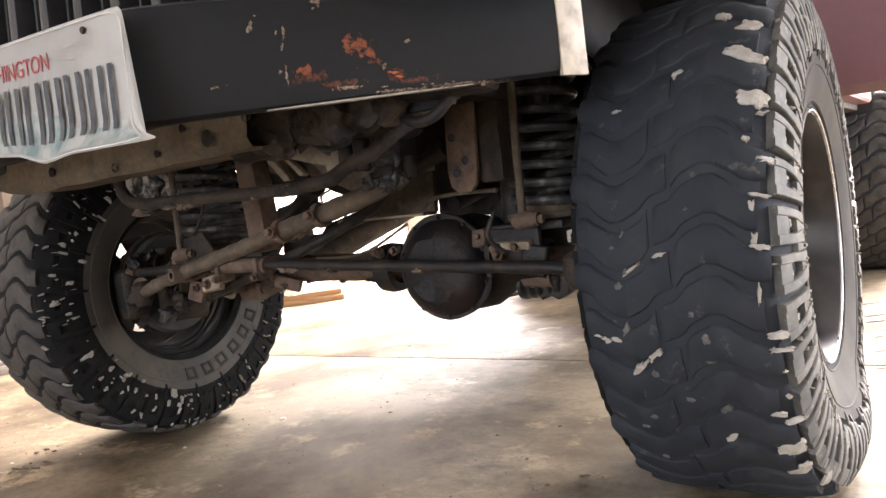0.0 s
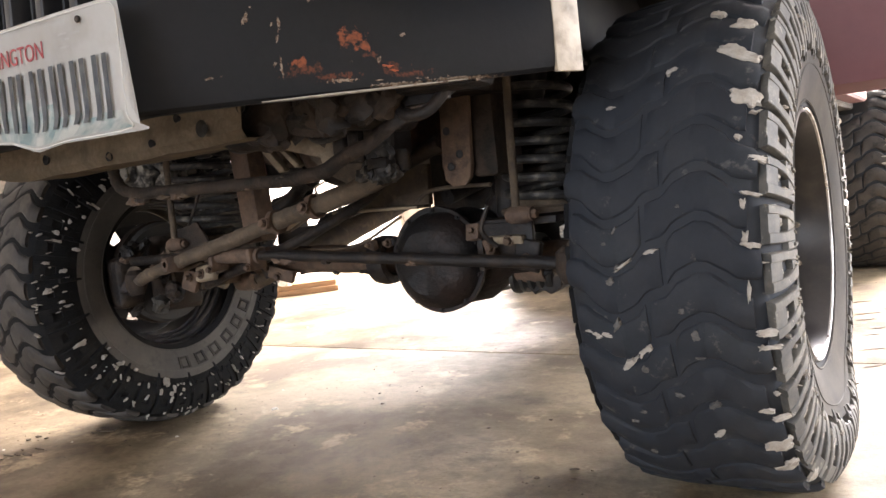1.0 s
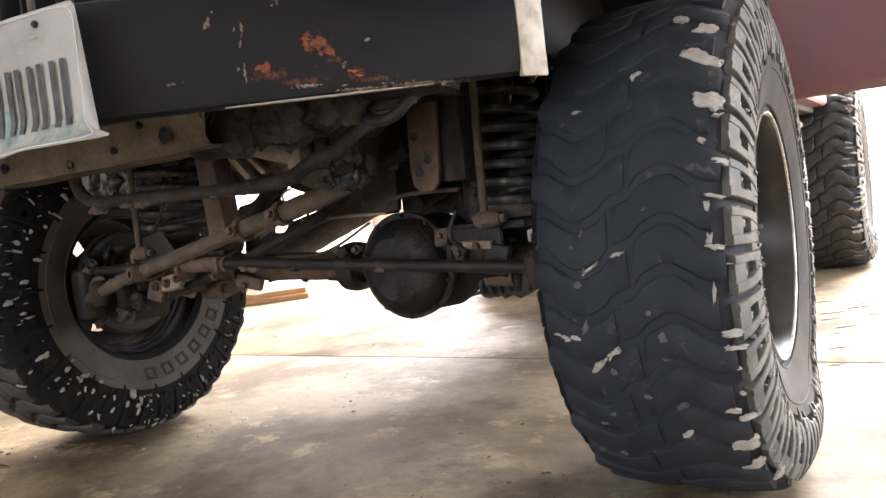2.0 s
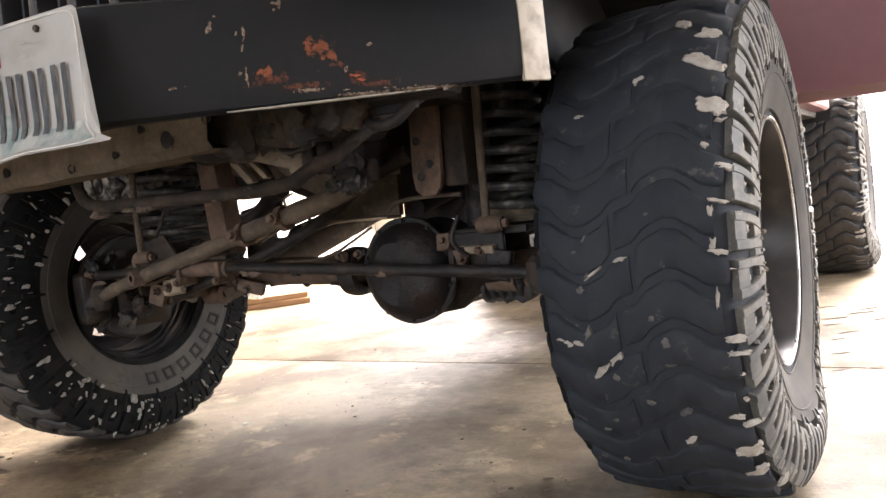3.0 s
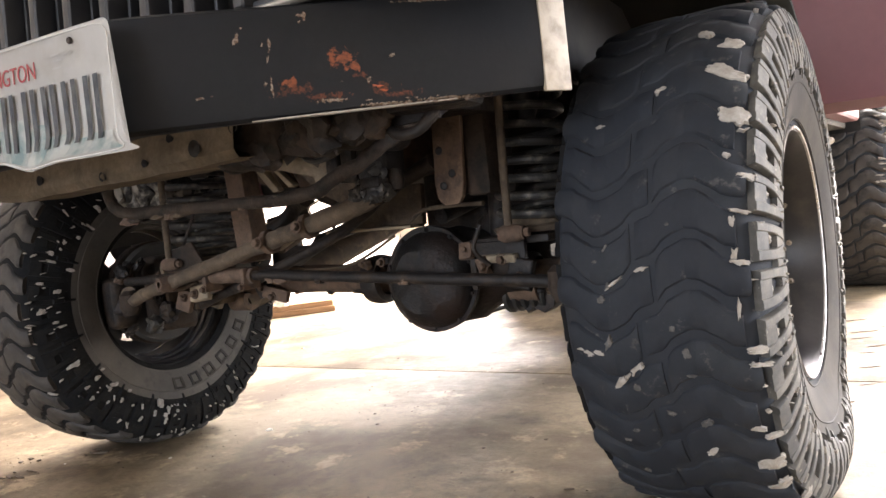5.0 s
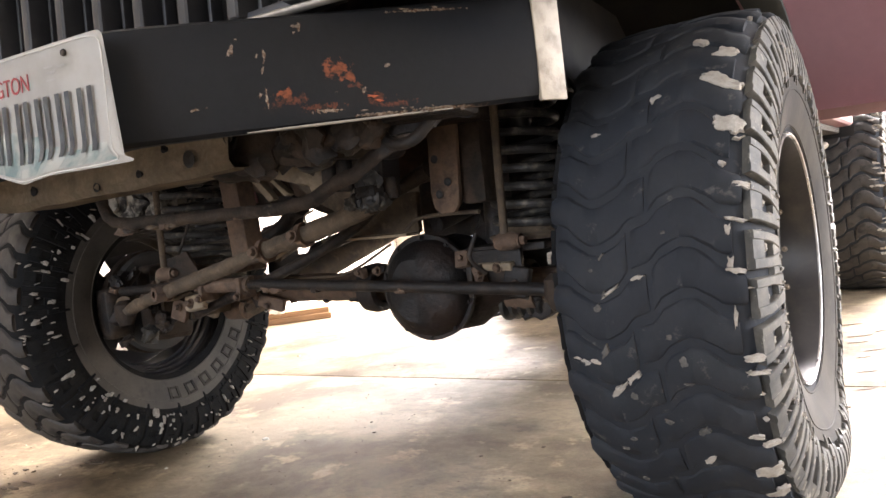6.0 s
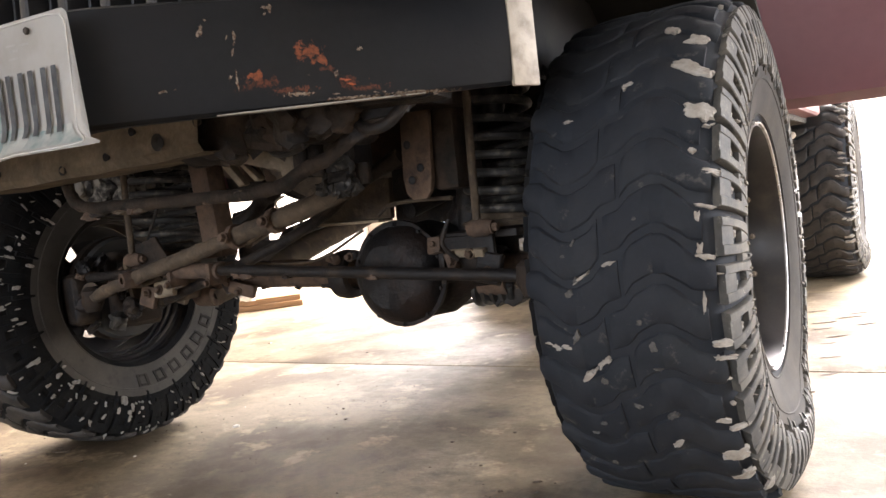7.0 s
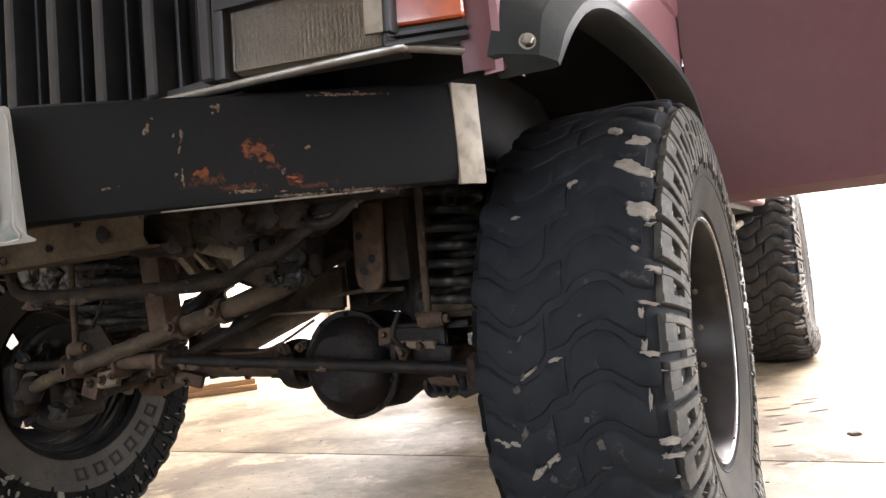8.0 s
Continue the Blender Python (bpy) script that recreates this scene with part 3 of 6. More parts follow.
def sidewall_bars(side, angles, s0=0.236, s1=0.276, high=0.0016, half=3.1):
    """Raised moulded bars round the sidewall, in place of a name."""
    bm = bmesh.new()
    for t in angles:
        w = radians(half)
        for l, g, a0, a1 in ((t - w, t - w * 0.55, 0, 1), (t + w * 0.55, t + w, 0, 1), (t - w * 0.5, t + w * 0.5, 0, 0.22), (t - w * 0.5, t + w * 0.5, 0.78, 1)):
            b0, b1 = s0 + (s1 - s0) * a0, s0 + (s1 - s0) * a1
            block(bm, lambda a, v=l: v, lambda a, v=g: v, side * b0, side * b1, high, 3, 0.0006)
    return bm


def wheel_disc():
    """Steel wheel: barrel with lips and a dished disc with a ring of windows, outer side towards +x."""
    barrel = lathe([(.126, .206), (.130, .198), (.104, .191), (.085, .187), (.05, .182), (.0, .172), (-.05, .176), (-.053, .182), (-.068, .182), (-.071, .188), (-.090, .189), (-.094, .196), (-.103, .200), (-.107, .209),
                    (-.099, .203), (-.085, .196), (-.02, .180), (.05, .188), (.104, .198)], None, 64, True)
    disc = bmesh.new()
    n = 8
    radial = [0.0, 0.045, 0.066, 0.092, 0.104, 0.136, 0.150, 0.176]
    depth = [0.052, 0.050, 0.030, 0.030, 0.036, 0.040, 0.030, 0.022]
    cells = n * 6
    rings = []
    for r, x in zip(radial, depth):
        rings.append([disc.verts.new((x, 0, 0))] if r == 0 else [disc.verts.new((x, r * math.cos(t), r * math.sin(t))) for t in (2 * math.pi * k / cells for k in range(cells))])
    for j in range(len(radial) - 1):
        for s in range(cells):
            if j == 4 and s % 6 in (2, 3):
                continue
            a, b = rings[j], rings[j + 1]
            if len(a) == 1:
                disc.faces.new((a[0], b[s], b[(s + 1) % cells]))
            else:
                disc.faces.new((a[s], b[s], b[(s + 1) % cells], a[(s + 1) % cells]))
    bmesh.ops.solidify(disc, geom=disc.faces[:], thickness=0.006)
    return merge(barrel, disc)


def flake(bm, place, w, h, seed, thick=0.005):
    """A ragged clump of dried mud laid on the tyre; place(u, v, height) gives a point."""
    rnd = random.Random(seed)
    n = 30
    edge = []
    for k in range(n):
        t = 2 * math.pi * k / n
        r = (0.92 + 0.52 * noise.fractal((math.cos(t) * 1.2 + seed * 3.7, math.sin(t) * 1.2, seed * .31), 0.8, 2.2, 4)) / max(abs(math.cos(t)), abs(math.sin(t))) ** .5
        r = min(max(r, .35), 1.5)
        edge.append((math.cos(t) * w * 0.5 * r, math.sin(t) * h * 0.5 * r))
    low = [bm.verts.new(place(u, v, -0.004)) for u, v in edge]
    mid = [bm.verts.new(place(u * 0.86, v * 0.86, thick * (0.5 + 0.5 * rnd.random()))) for u, v in edge]
    top = bm.verts.new(place(0, 0, thick))
    for k in range(n):
        j = (k + 1) % n
        bm.faces.new((low[k], low[j], mid[j], mid[k]))
        bm.faces.new((mid[k], mid[j], top))


jeep = tagged(new("off_road_vehicle"), "battered maroon lifted four-wheel-drive vehicle on muddy tyres with a door open", "vehicle")
jeep.empty_display_size = 0.2

TYRE = bpy.data.meshes.new("tyre")
tm = finish(tyre_mesh(), 40)
tm.to_mesh(TYRE)
tm.free()
TYRE.materials.append(M_RUBBER)
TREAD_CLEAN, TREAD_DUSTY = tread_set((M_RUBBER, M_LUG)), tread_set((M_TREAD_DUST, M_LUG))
DISC = bpy.data.meshes.new("wheel")
tm = finish(wheel_disc(), 35)
tm.to_mesh(DISC)
tm.free()
DISC.materials.append(M_WHEEL)


def settle(me, m):
    """A copy of a tyre piece pressed flat on the ground under its wheel (m: piece to world), bulging out beside the flat."""
    low = min((m @ v.co).z for v in me.vertices)
    if low > .17:
        return me
    own = me.copy()
    back = m.inverted()
    mid = m.translation
    for v in own.vertices:
        p = m @ v.co
        side = p.x - mid.x
        k = max(0.0, 1 - p.z / .17)
        along = max(0.0, 1 - (abs(p.y - mid.y) / .26) ** 2)
        if abs(side) > .10:
            p.x += math.copysign(.022, side) * math.sin(math.pi * min(1, k) ** 1.25) * along
        p.z = max(p.z, .001 + max(0.0, p.z) * .12) if p.z < .02 else p.z
        v.co = back @ p
    return own


def wheel(x, y, outer, spin, label, tread):
    """One wheel with its tyre, bright outer lip, hub and nuts. outer: +1 where the outside faces +x."""
    w = new("wheel", DISC)
    w.parent = jeep
    w.matrix_local = at = pose(x, y, AXLE - SINK) @ pose(0, 0, 0, spin, 0, 0) @ (Matrix() if outer > 0 else pose(0, 0, 0, 0, 0, 180))
    tagged(w, label)
    t = new("tyre", settle(TYRE, at))
    t.parent = w
    rw = random.Random(int(spin * 10 + x * 100))
    for k in range(PITCHES):
        for sgn in (-1, 1):
            for name, me in tread[sgn, k % 2]:
                turn = Matrix.Rotation(-k * PITCH + radians(rw.uniform(-.1, .1)), 4, "X")
                ob = new(name, settle(me, at @ turn))
                ob.parent = w
                ob.matrix_local = turn
    part("rim_lip", lathe([(.128, .2065), (.1325, .2052), (.1338, .2036), (.1325, .2016), (.116, .1975), (.100, .1925), (.099, .1940), (.124, .2020)], None, 64, True), M_LIP_DULL, w, "worn metal wheel lip")
    part("hub", lathe([(.03, .05), (.075, .043), (.086, .036), (.088, 0)], None, 24), M_DARK_STEEL, w)
    for k in range(5):
        a = 2 * math.pi * k / 5
        part("lug_nut", bolt((0.033, 0.057 * math.cos(a), 0.057 * math.sin(a)), (1, 0, 0), 0.01, 0.02), M_LIP, w)
    for k in range(16):
        a = 2 * math.pi * k / 16
        part("rim_bolt", bolt((0.078, 0.1835 * math.cos(a), 0.1835 * math.sin(a)), (0.1, -math.cos(a), -math.sin(a)), 0.0036, 0.007), M_ALU, w)
    return w


wheel_fr = wheel(.7585, .076, 1, 0, "mud-terrain wheel with dried mud clumps on the tread", TREAD_CLEAN)
wheel_fl = wheel(-.832, .038, -1, 7, "mud-terrain wheel with dusty sidewall and mud flecks", TREAD_DUSTY)
# this tyre's carcass and groove floors are darkened for shade
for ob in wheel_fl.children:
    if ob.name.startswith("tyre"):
        ob.data.materials[0] = M_RUBBER_SHADED
wheel_rr = wheel(HALF - 0.01, 2.58, 1, 4, "rear mud-terrain wheel", TREAD_DUSTY)
wheel_rl = wheel(-HALF + 0.01, 2.58, -1, 9, "rear mud-terrain wheel", TREAD_DUSTY)

# dried mud on the tread of the front wheel: across, angle, width, height, tilt
CLUMPS_A = [(0.097, 32, 0.035, 0.031, -3), (0.088, 42.2, 0.051, 0.026, -38), (0.088, 50.7, 0.027, 0.028, -13), (0.11, 19.7, 0.023, 0.011, -7), (0.093, 23.7, 0.01, 0.007, -49),
            (0.103, 13.4, 0.02, 0.006, -18), (0.096, 11.7, 0.007, 0.018, -4), (0.103, 4.4, 0.022, 0.008, -16), (0.097, 5.9, 0.006, 0.017, -4), (0.097, -3.6, 0.004, 0.031, -5),
            (0.11, -14.4, 0.024, 0.006, -23), (0.097, -27.6, 0.018, 0.009, -22), (0.112, -30.3, 0.027, 0.01, -24), (0.101, -37.5, 0.033, 0.026, -3), (0.101, -45.6, 0.029, 0.017, 44)]
CLUMPS_B = [(0.116, -54.9, 0.012, 0.033, -35), (0.041, -33.8, 0.027, 0.009, 48), (0.045, -26.2, 0.01, 0.02, -51), (0.038, -11.5, 0.011, 0.019, 0), (-0.045, -17.5, 0.03, 0.01, 42),
            (-0.022, -14.4, 0.022, 0.009, 48), (-0.072, -11.3, 0.034, 0.01, -7), (-0.052, -9.5, 0.008, 0.024, -28), (-0.057, 32.9, 0.019, 0.013, 26), (0.015, 39.7, 0.017, 0.011, 30),
            (-0.054, -1, 0.012, 0.011, 33), (-0.036, 2, 0.022, 0.004, 30), (-0.044, 1.5, 0.005, 0.012, -24), (-0.002, 4.3, 0.019, 0.006, 20), (-0.057, 5.9, 0.01, 0.007, -4)]
CLUMPS_C = [(-0.044, 8.5, 0.004, 0.014, -30), (-0.052, 23.5, 0.007, 0.007, -10), (0.03, 12, 0.008, 0.006, -6), (0.04, -15.8, 0.012, 0.006, 1), (-0.043, -29, 0.011, 0.008, -10),
            (-0.051, -42.1, 0.011, 0.012, 18), (0.007, -24.1, 0.013, 0.009, -20), (-0.027, -18.5, 0.01, 0.013, 2), (0.056, 55.9, 0.028, 0.015, -49), (-0.058, -31.9, 0.013, 0.008, 11),
            (0.026, -6.7, 0.009, 0.009, -1), (-0.122, 9.5, 0.02, 0.02, 0), (0.108, -11.5, 0.024, 0.011, -10)]


def on_tread(a0, deg, turn, du, dv):
    c, q = math.cos(turn), math.sin(turn)

    def place(u, v, h):
        u, v = u + du, v + dv
        return tyre_at(radians(deg) + (u * q + v * c) / 0.41, a0 + u * c - v * q, 0.0108 + h * 0.7)
    return place


rt = random.Random(40)
for i, (a, deg, w, h, tilt) in enumerate(CLUMPS_A + CLUMPS_B + CLUMPS_C):
    bm = bmesh.new()
    turn = radians(tilt)
    flake(bm, on_tread(a, deg, turn, 0, 0), w * .92, h * .92, 50 + i, .0024)
    if w > .015:
        for k in range(rt.choice((1, 2, 2))):
            flake(bm, on_tread(a, deg, turn + rt.uniform(-.5, .5), rt.uniform(-.5, .5) * w, rt.uniform(-.45, .45) * h), w * rt.uniform(.2, .45), h * rt.uniform(.3, .6), 150 + 7 * i + k, .0020)
    part("mud_clump", bm, M_MUD_FAINT if w < .0145 and a < .08 else M_MUD, wheel_fr)
# mud packed in the shoulder pockets
rp = random.Random(21)
for k in range(PITCHES):
    if rp.random() < .8:
        bm = bmesh.new()
        deg = 5.4 - 1.6 + (k + .48 + rp.uniform(-.1, .1)) * 360 / PITCHES
        at = .146 + rp.uniform(-.006, .006)

        def pocket(u, v, h, deg=deg, at=at):
            return tyre_at(radians(deg) + v / 0.37, at + u, .002 + h)
        flake(bm, pocket, .022 * rp.uniform(.5, 1.1), .018 * rp.uniform(.6, 1), 400 + k, .005)
        part("mud_clump", bm, M_MUD, wheel_fr)
# bigger clods on the inner shoulder of the other front wheel
for k in range(34):
    bm = bmesh.new()
    deg, at = rp.uniform(-75, 75), -rp.uniform(.135, .215)

    def clod(u, v, h, deg=deg, at=at):
        return tyre_at(math.pi - radians(deg) + v / 0.37, at + u, .005 + h)
    flake(bm, clod, rp.uniform(.008, .026), rp.uniform(.006, .013), 600 + k, .005)
    part("mud_clump", bm, M_MUD, wheel_fl)
# ragged mud teeth along the outer edge of the rear tyre
for k in range(26):
    bm = bmesh.new()
    deg, at = rp.uniform(-62, 70), rp.uniform(.085, .122)

    def tooth(u, v, h, deg=deg, at=at):
        return tyre_at(radians(deg) + v / 0.41, at + u, .009 + h)
    flake(bm, tooth, rp.uniform(.012, .06) * rp.uniform(.5, 1), rp.uniform(.005, .014), 800 + k, .004)
    part("mud_clump", bm, M_MUD, wheel_rr)
# smaller specks, too many to count, on the shoulders
def specks(sides, count, seed, big, lo, hi, first, last):
    rnd = random.Random(seed)
    bm = bmesh.new()
    for i in range(count):
        sgn = rnd.choice(sides)
        a = sgn * rnd.uniform(lo, hi)
        deg = rnd.uniform(first, last)
        w, h = big * rnd.uniform(0.25, 1.25) * rnd.uniform(.4, 1), big * rnd.uniform(0.10, 0.36) * rnd.uniform(.5, 1)
        lean = rnd.uniform(-.9, .9)
        lift = 0.008 if abs(a) < 0.2 else 0.001

        def place(u, v, z, a=a, deg=deg, lift=lift, c=math.cos(lean), q=math.sin(lean)):
            return tyre_at(radians(deg) + (u * q + v * c) / 0.4, a + u * c - v * q, lift + z)
        flake(bm, place, w, h, seed * 100 + i, 0.0025)
    return bm


for wob, sides, seed in ((wheel_fr, (1,), 3), (wheel_fl, (-1,), 5), (wheel_rr, (1,), 8)):
    ob = part("dried_mud", specks(sides, 170, seed, 0.020, 0.098, 0.195, 0, 360), M_MUD, wob)
    tagged(ob, "pale dried mud flecks", kind="stuff")
# raised bars round the sidewalls
for d in (-20, -12, -4, 4, 12, 20, 38, 46, 54, 62, 70, 160, 168, 176, 184, 192, 200):
    part("sidewall_bar", sidewall_bars(1, [radians(d)]), M_RUBBER_DUSTY, wheel_fr)
for d in (-78, -90.5, -103, -115.5, -128, -140.5):
    part("sidewall_bar", sidewall_bars(-1, [radians(180 - d)], .232, .264, .0062, 3.7), M_RUBBER_DUSTY, wheel_fl)


def sidewall_band(side):
    bm = bmesh.new()
    rows = [0.209 + 0.0097 * k for k in range(9)]
    rings = [[bm.verts.new(tyre_at(2 * math.pi * k / 72, side * a, 0.0026)) for k in range(72)] for a in rows]
    for p, q in zip(rings, rings[1:]):
        for s in range(72):
            bm.faces.new((p[s], p[(s + 1) % 72], q[(s + 1) % 72], q[s]))
    for a in (0.228, 0.284):
        ring = [tyre_at(2 * math.pi * k / 72, side * a, 0.0024) for k in range(73)]
        tube(ring, 0.0016, 6, curved=False, bm=bm)
    return bm


for wob in (wheel_fr, wheel_fl, wheel_rr, wheel_rl):
    for side in (-1, 1):
        part("sidewall", sidewall_band(side), M_SIDE_TAN if wob is wheel_fl else M_RUBBER_DUSTY, wob, "dusty brown-grey sidewall")

for wob in (wheel_fr, wheel_fl, wheel_rr, wheel_rl):
    for ob in wob.children:
        if ob.name.split(".")[0] in ("sidewall", "sidewall_bar", "mud_clump", "dried_mud"):
            ob.data = settle(ob.data, wob.matrix_basis)

# ---------- front axle and steering ----------
axle = part("axle_tube", bar([(-.62, .02, .434), (.60, .05, .388)], .032, 20, False, .002), M_RUST, jeep, "greasy dark steel axle tube")
bm = lathe([(-.165, .034), (-.16, .05), (-.13, .056), (-.115, .07), (-.07, .092), (0, .102), (.045, .092), (.078, .066), (.105, .046), (.16, .042), (.17, .034)], pose(.262, .03, .409, 0, 2, 0) @ Matrix.Diagonal((1, .96, .96, 1)), 36)
diff = part("differential_housing", rough_up(bm, .004, 18), M_DIFF, jeep, "greasy dark differential housing with rusty cover")
bm = lathe([(0, 0), (0, .068), (.012, .088), (.03, .102), (.045, .106), (.045, .114), (.055, .114), (.055, .1)], Matrix.Translation((.251, -.115, .411)) @ pose(0, 0, 0, 0, 0, 90) @ Matrix.Diagonal((1, .89, .89, 1)), 36)
part("cover", rough_up(bm, .004, 26), M_DIFF, diff, "dark greasy dished differential cover")
for k in range(10):
    a = 2 * math.pi * (k + .5) / 10
    part("cover_bolt", bolt((.247 + .097 * math.cos(a), -.072, .411 + .097 * math.sin(a)), (0, -1, 0), .0040, .006), M_DIFF, diff)
part("cover_flange", rough_up(lathe([(-.002, .084), (-.002, .1035), (.012, .1035), (.012, .084)], Matrix.Translation((.245, -.066, .411)) @ pose(0, 0, 0, 0, 0, 90), 40, True), .0016, 30), M_DIFF, diff, "greasy dark cover flange")
# dark lump added to close a slit of daylight beside the differential
part("pinion_casting", lump((.36, .085, .475), (.17, .06, .13), 12, (0, 10, 0)), M_DIFF, diff)
part("flange", lathe([(-.02, .034), (-.02, .05), (.0, .053), (.02, .05), (.02, .034)], pose(.07, 0, .41), 24), M_DARK_STEEL, diff)

tie = part("tie_rod", bar([(-.58, -.165, .456), (-.3, -.178, .459), (-.06, -.178, .449), (.3, -.178, .4255), (.62, -.165, .403)], .0108, 16, False, .0014), M_DARK_STEEL, jeep, "long dark greasy steel tie rod")
part("adjuster", bar([(-.27, -.178, .457), (-.12, -.178, .451)], .0165, 14, False), M_RUST, tie)
for x in (-.255, -.135):
    bm = box((.012, .046, .046), (x, -.178, .446), bevel=.004)
    bolt((x, -.203, .43), (0, -1, 0), .006, .01, bm=bm)
    part("clamp", bm, M_RUST, tie)

drag = part("drag_link", bar([(-.565, -.175, .405), (-.45, -.195, .432), (-.22, -.2, .480), (-.05, -.205, .515)], [.0125, .0150, .0165, .016], 16, True, .0034), M_DIRT_STEEL, jeep, "dirt-covered tan drag link")
part("adjuster_sleeve", bar([(-.05, -.205, .515), (.10, -.21, .545)], .0172, 16, False, .0034), M_DIRT_STEEL, drag)
for f in (0.1, 0.85):
    bm = bmesh.new()
    c = Vector((-.05, -.205, .515)).lerp(Vector((.10, -.21, .545)), f)
    lathe([(-.007, .019), (-.007, .0245), (.007, .0245), (.007, .019)], Matrix.Translation(c) @ pose(0, 0, 0, 0, -11, 0), 20, bm=bm)
    bolt(c + Vector((0, -.032, .0)), (0, -1, .2), .008, .012, bm=bm)
    part("sleeve_clamp", bm, M_RUST, drag)
part("pitman_rod", bar([(.10, -.21, .545), (.2, -.22, .565), (.27, -.24, .585)], [.02, .018, .024], 14), M_DIRT_STEEL, drag)
part("track_bar", bar([(-.40, -.10, .385), (-.30, -.11, .41), (-.12, -.12, .455), (.08, -.12, .522), (.22, -.13, .59), (.33, -.14, .63)], [.013, .0115, .0115, .0115, .012, .016], 14), M_DARK_STEEL, jeep, "dark bent track bar")
bm = tube([(-.055, -.16, .502), (.055, -.17, .545)], .006, 10, curved=False)
part("grease_rod", bm, M_ALU, jeep, "bright thin threaded rod")

# sway bar with its links
part("sway_bar", bar([(-.427, -.15, .735), (-.36, -.27, .735), (-.275, -.385, .725), (-.252, -.40, .66), (-.243, -.40, .628), (-.205, -.40, .604), (-.08, -.40, .597), (.12, -.40, .590),
                       (.22, -.40, .588), (.285, -.40, .594), (.335, -.40, .613), (.368, -.395, .622), (.405, -.375, .650), (.435, -.31, .680), (.455, -.22, .73), (.46, -.12, .775)],
                      .0112, 16, True, .0022), M_RUST_DARK, jeep, "dirty curved steel sway bar")
for x, z0, z1, y in ((-.427, .50, .735, -.15), (.46, .50, .775, -.12)):
    link = part("sway_bar_link", tube([(x + .006, y, z1), (x, y, (z0 + z1) / 2), (x - .004, y, z0)], .0075, 12, 3), M_DIRT_STEEL, jeep, "thin dusty steel link rod")
    part("upper_sleeve", tube([(x + .006, y, z1), (x + .004, y, z1 - .05)], .0125, 14, curved=False), M_RUST, link)
    bm = lathe([(-.022, .006), (-.022, .011), (-.013, .0155), (.013, .0155), (.022, .011), (.022, .006)], pose(x, y, z0 - .012, 0, 0, 8), 18)
    bolt((x + .024, y, z0 - .012), (1, 0, 0), .008, .012, bm=bm)
    part("bushing", bm, M_RUST, link, "rusty lower link eye")


def coil(x, turns, z0, z1, y=0.0, r=.066, wire=.0085, seed=0):
    n = int(turns * 26)
    pts = []
    for k in range(n + 1):
        u = k / n
        a = seed - u * turns * 2 * math.pi
        pts.append((x + r * math.cos(a) * (1 - .05 * u), y + r * math.sin(a) * (1 - .05 * u), z0 + (z1 - z0) * u))
    return tube(pts, wire, 10, curved=False)


for x, s in ((-.475, 0.4), (.452, 2.0)):
    sp = part("coil_spring", coil(x, 9.3, .50, .80, 0.0, .080 if x < 0 else .066, .0082, s), M_SPRING, jeep, "dusty black coil spring")
    part("spring_seat", lathe([(0, .0), (0, .078), (.008, .082), (.012, .078), (.012, .06), (.03, .05), (.03, 0)], Matrix.Translation((x, 0, .485)) @ pose(0, 0, 0, 0, -90, 0), 28), M_DIRT_STEEL, sp)
    part("bump_stop", lathe([(0, .028), (.06, .03), (.09, .024), (.11, .018), (.11, 0)], Matrix.Translation((x, 0, .80)) @ pose(0, 0, 0, 0, 90, 0), 20), M_GREASE, sp)
    s2 = -1 if x < 0 else 1
    sh = part("shock_absorber", tube([(x - s2 * .11, .06, .47), (x - s2 * .10, .055, .64)], .024, 18, curved=False), M_DARK_STEEL, jeep, "greasy shock absorber")
    part("piston_rod", tube([(x - s2 * .10, .055, .63), (x - s2 * .095, .05, .86)], .009, 12, curved=False), M_DARK_STEEL, sh)

# spring and link brackets on the axle
bm = box((.16, .10, .014), (.43, -.03, .474), (0, 0, 0), .004)
box((.012, .11, .09), (.36, -.04, .435), (0, 0, 0), .003, bm=bm)
box((.10, .012, .06), (.42, -.09, .445), (0, 0, 0), .003, bm=bm)
part("spring_perch", bm, M_DARK_STEEL, jeep)
bm = box((.20, .10, .014), (-.47, -.02, .474), (0, 0, 0), .004)
box((.012, .12, .11), (-.39, -.06, .43), (0, 12, 0), .003, bm=bm)
box((.012, .12, .11), (-.50, -.06, .43), (0, -8, 0), .003, bm=bm)
part("spring_perch", bm, M_DIRT_STEEL, jeep)
prism_m = Matrix.Translation((-.40, -.13, .50)) @ pose(0, 0, 0, 90, 0, 12)
part("link_bracket", prism([(-.03, -.07), (.05, -.075), (.062, -.02), (.03, .035), (-.03, .02)], .01, prism_m, .003), M_RUST_DARK, jeep)

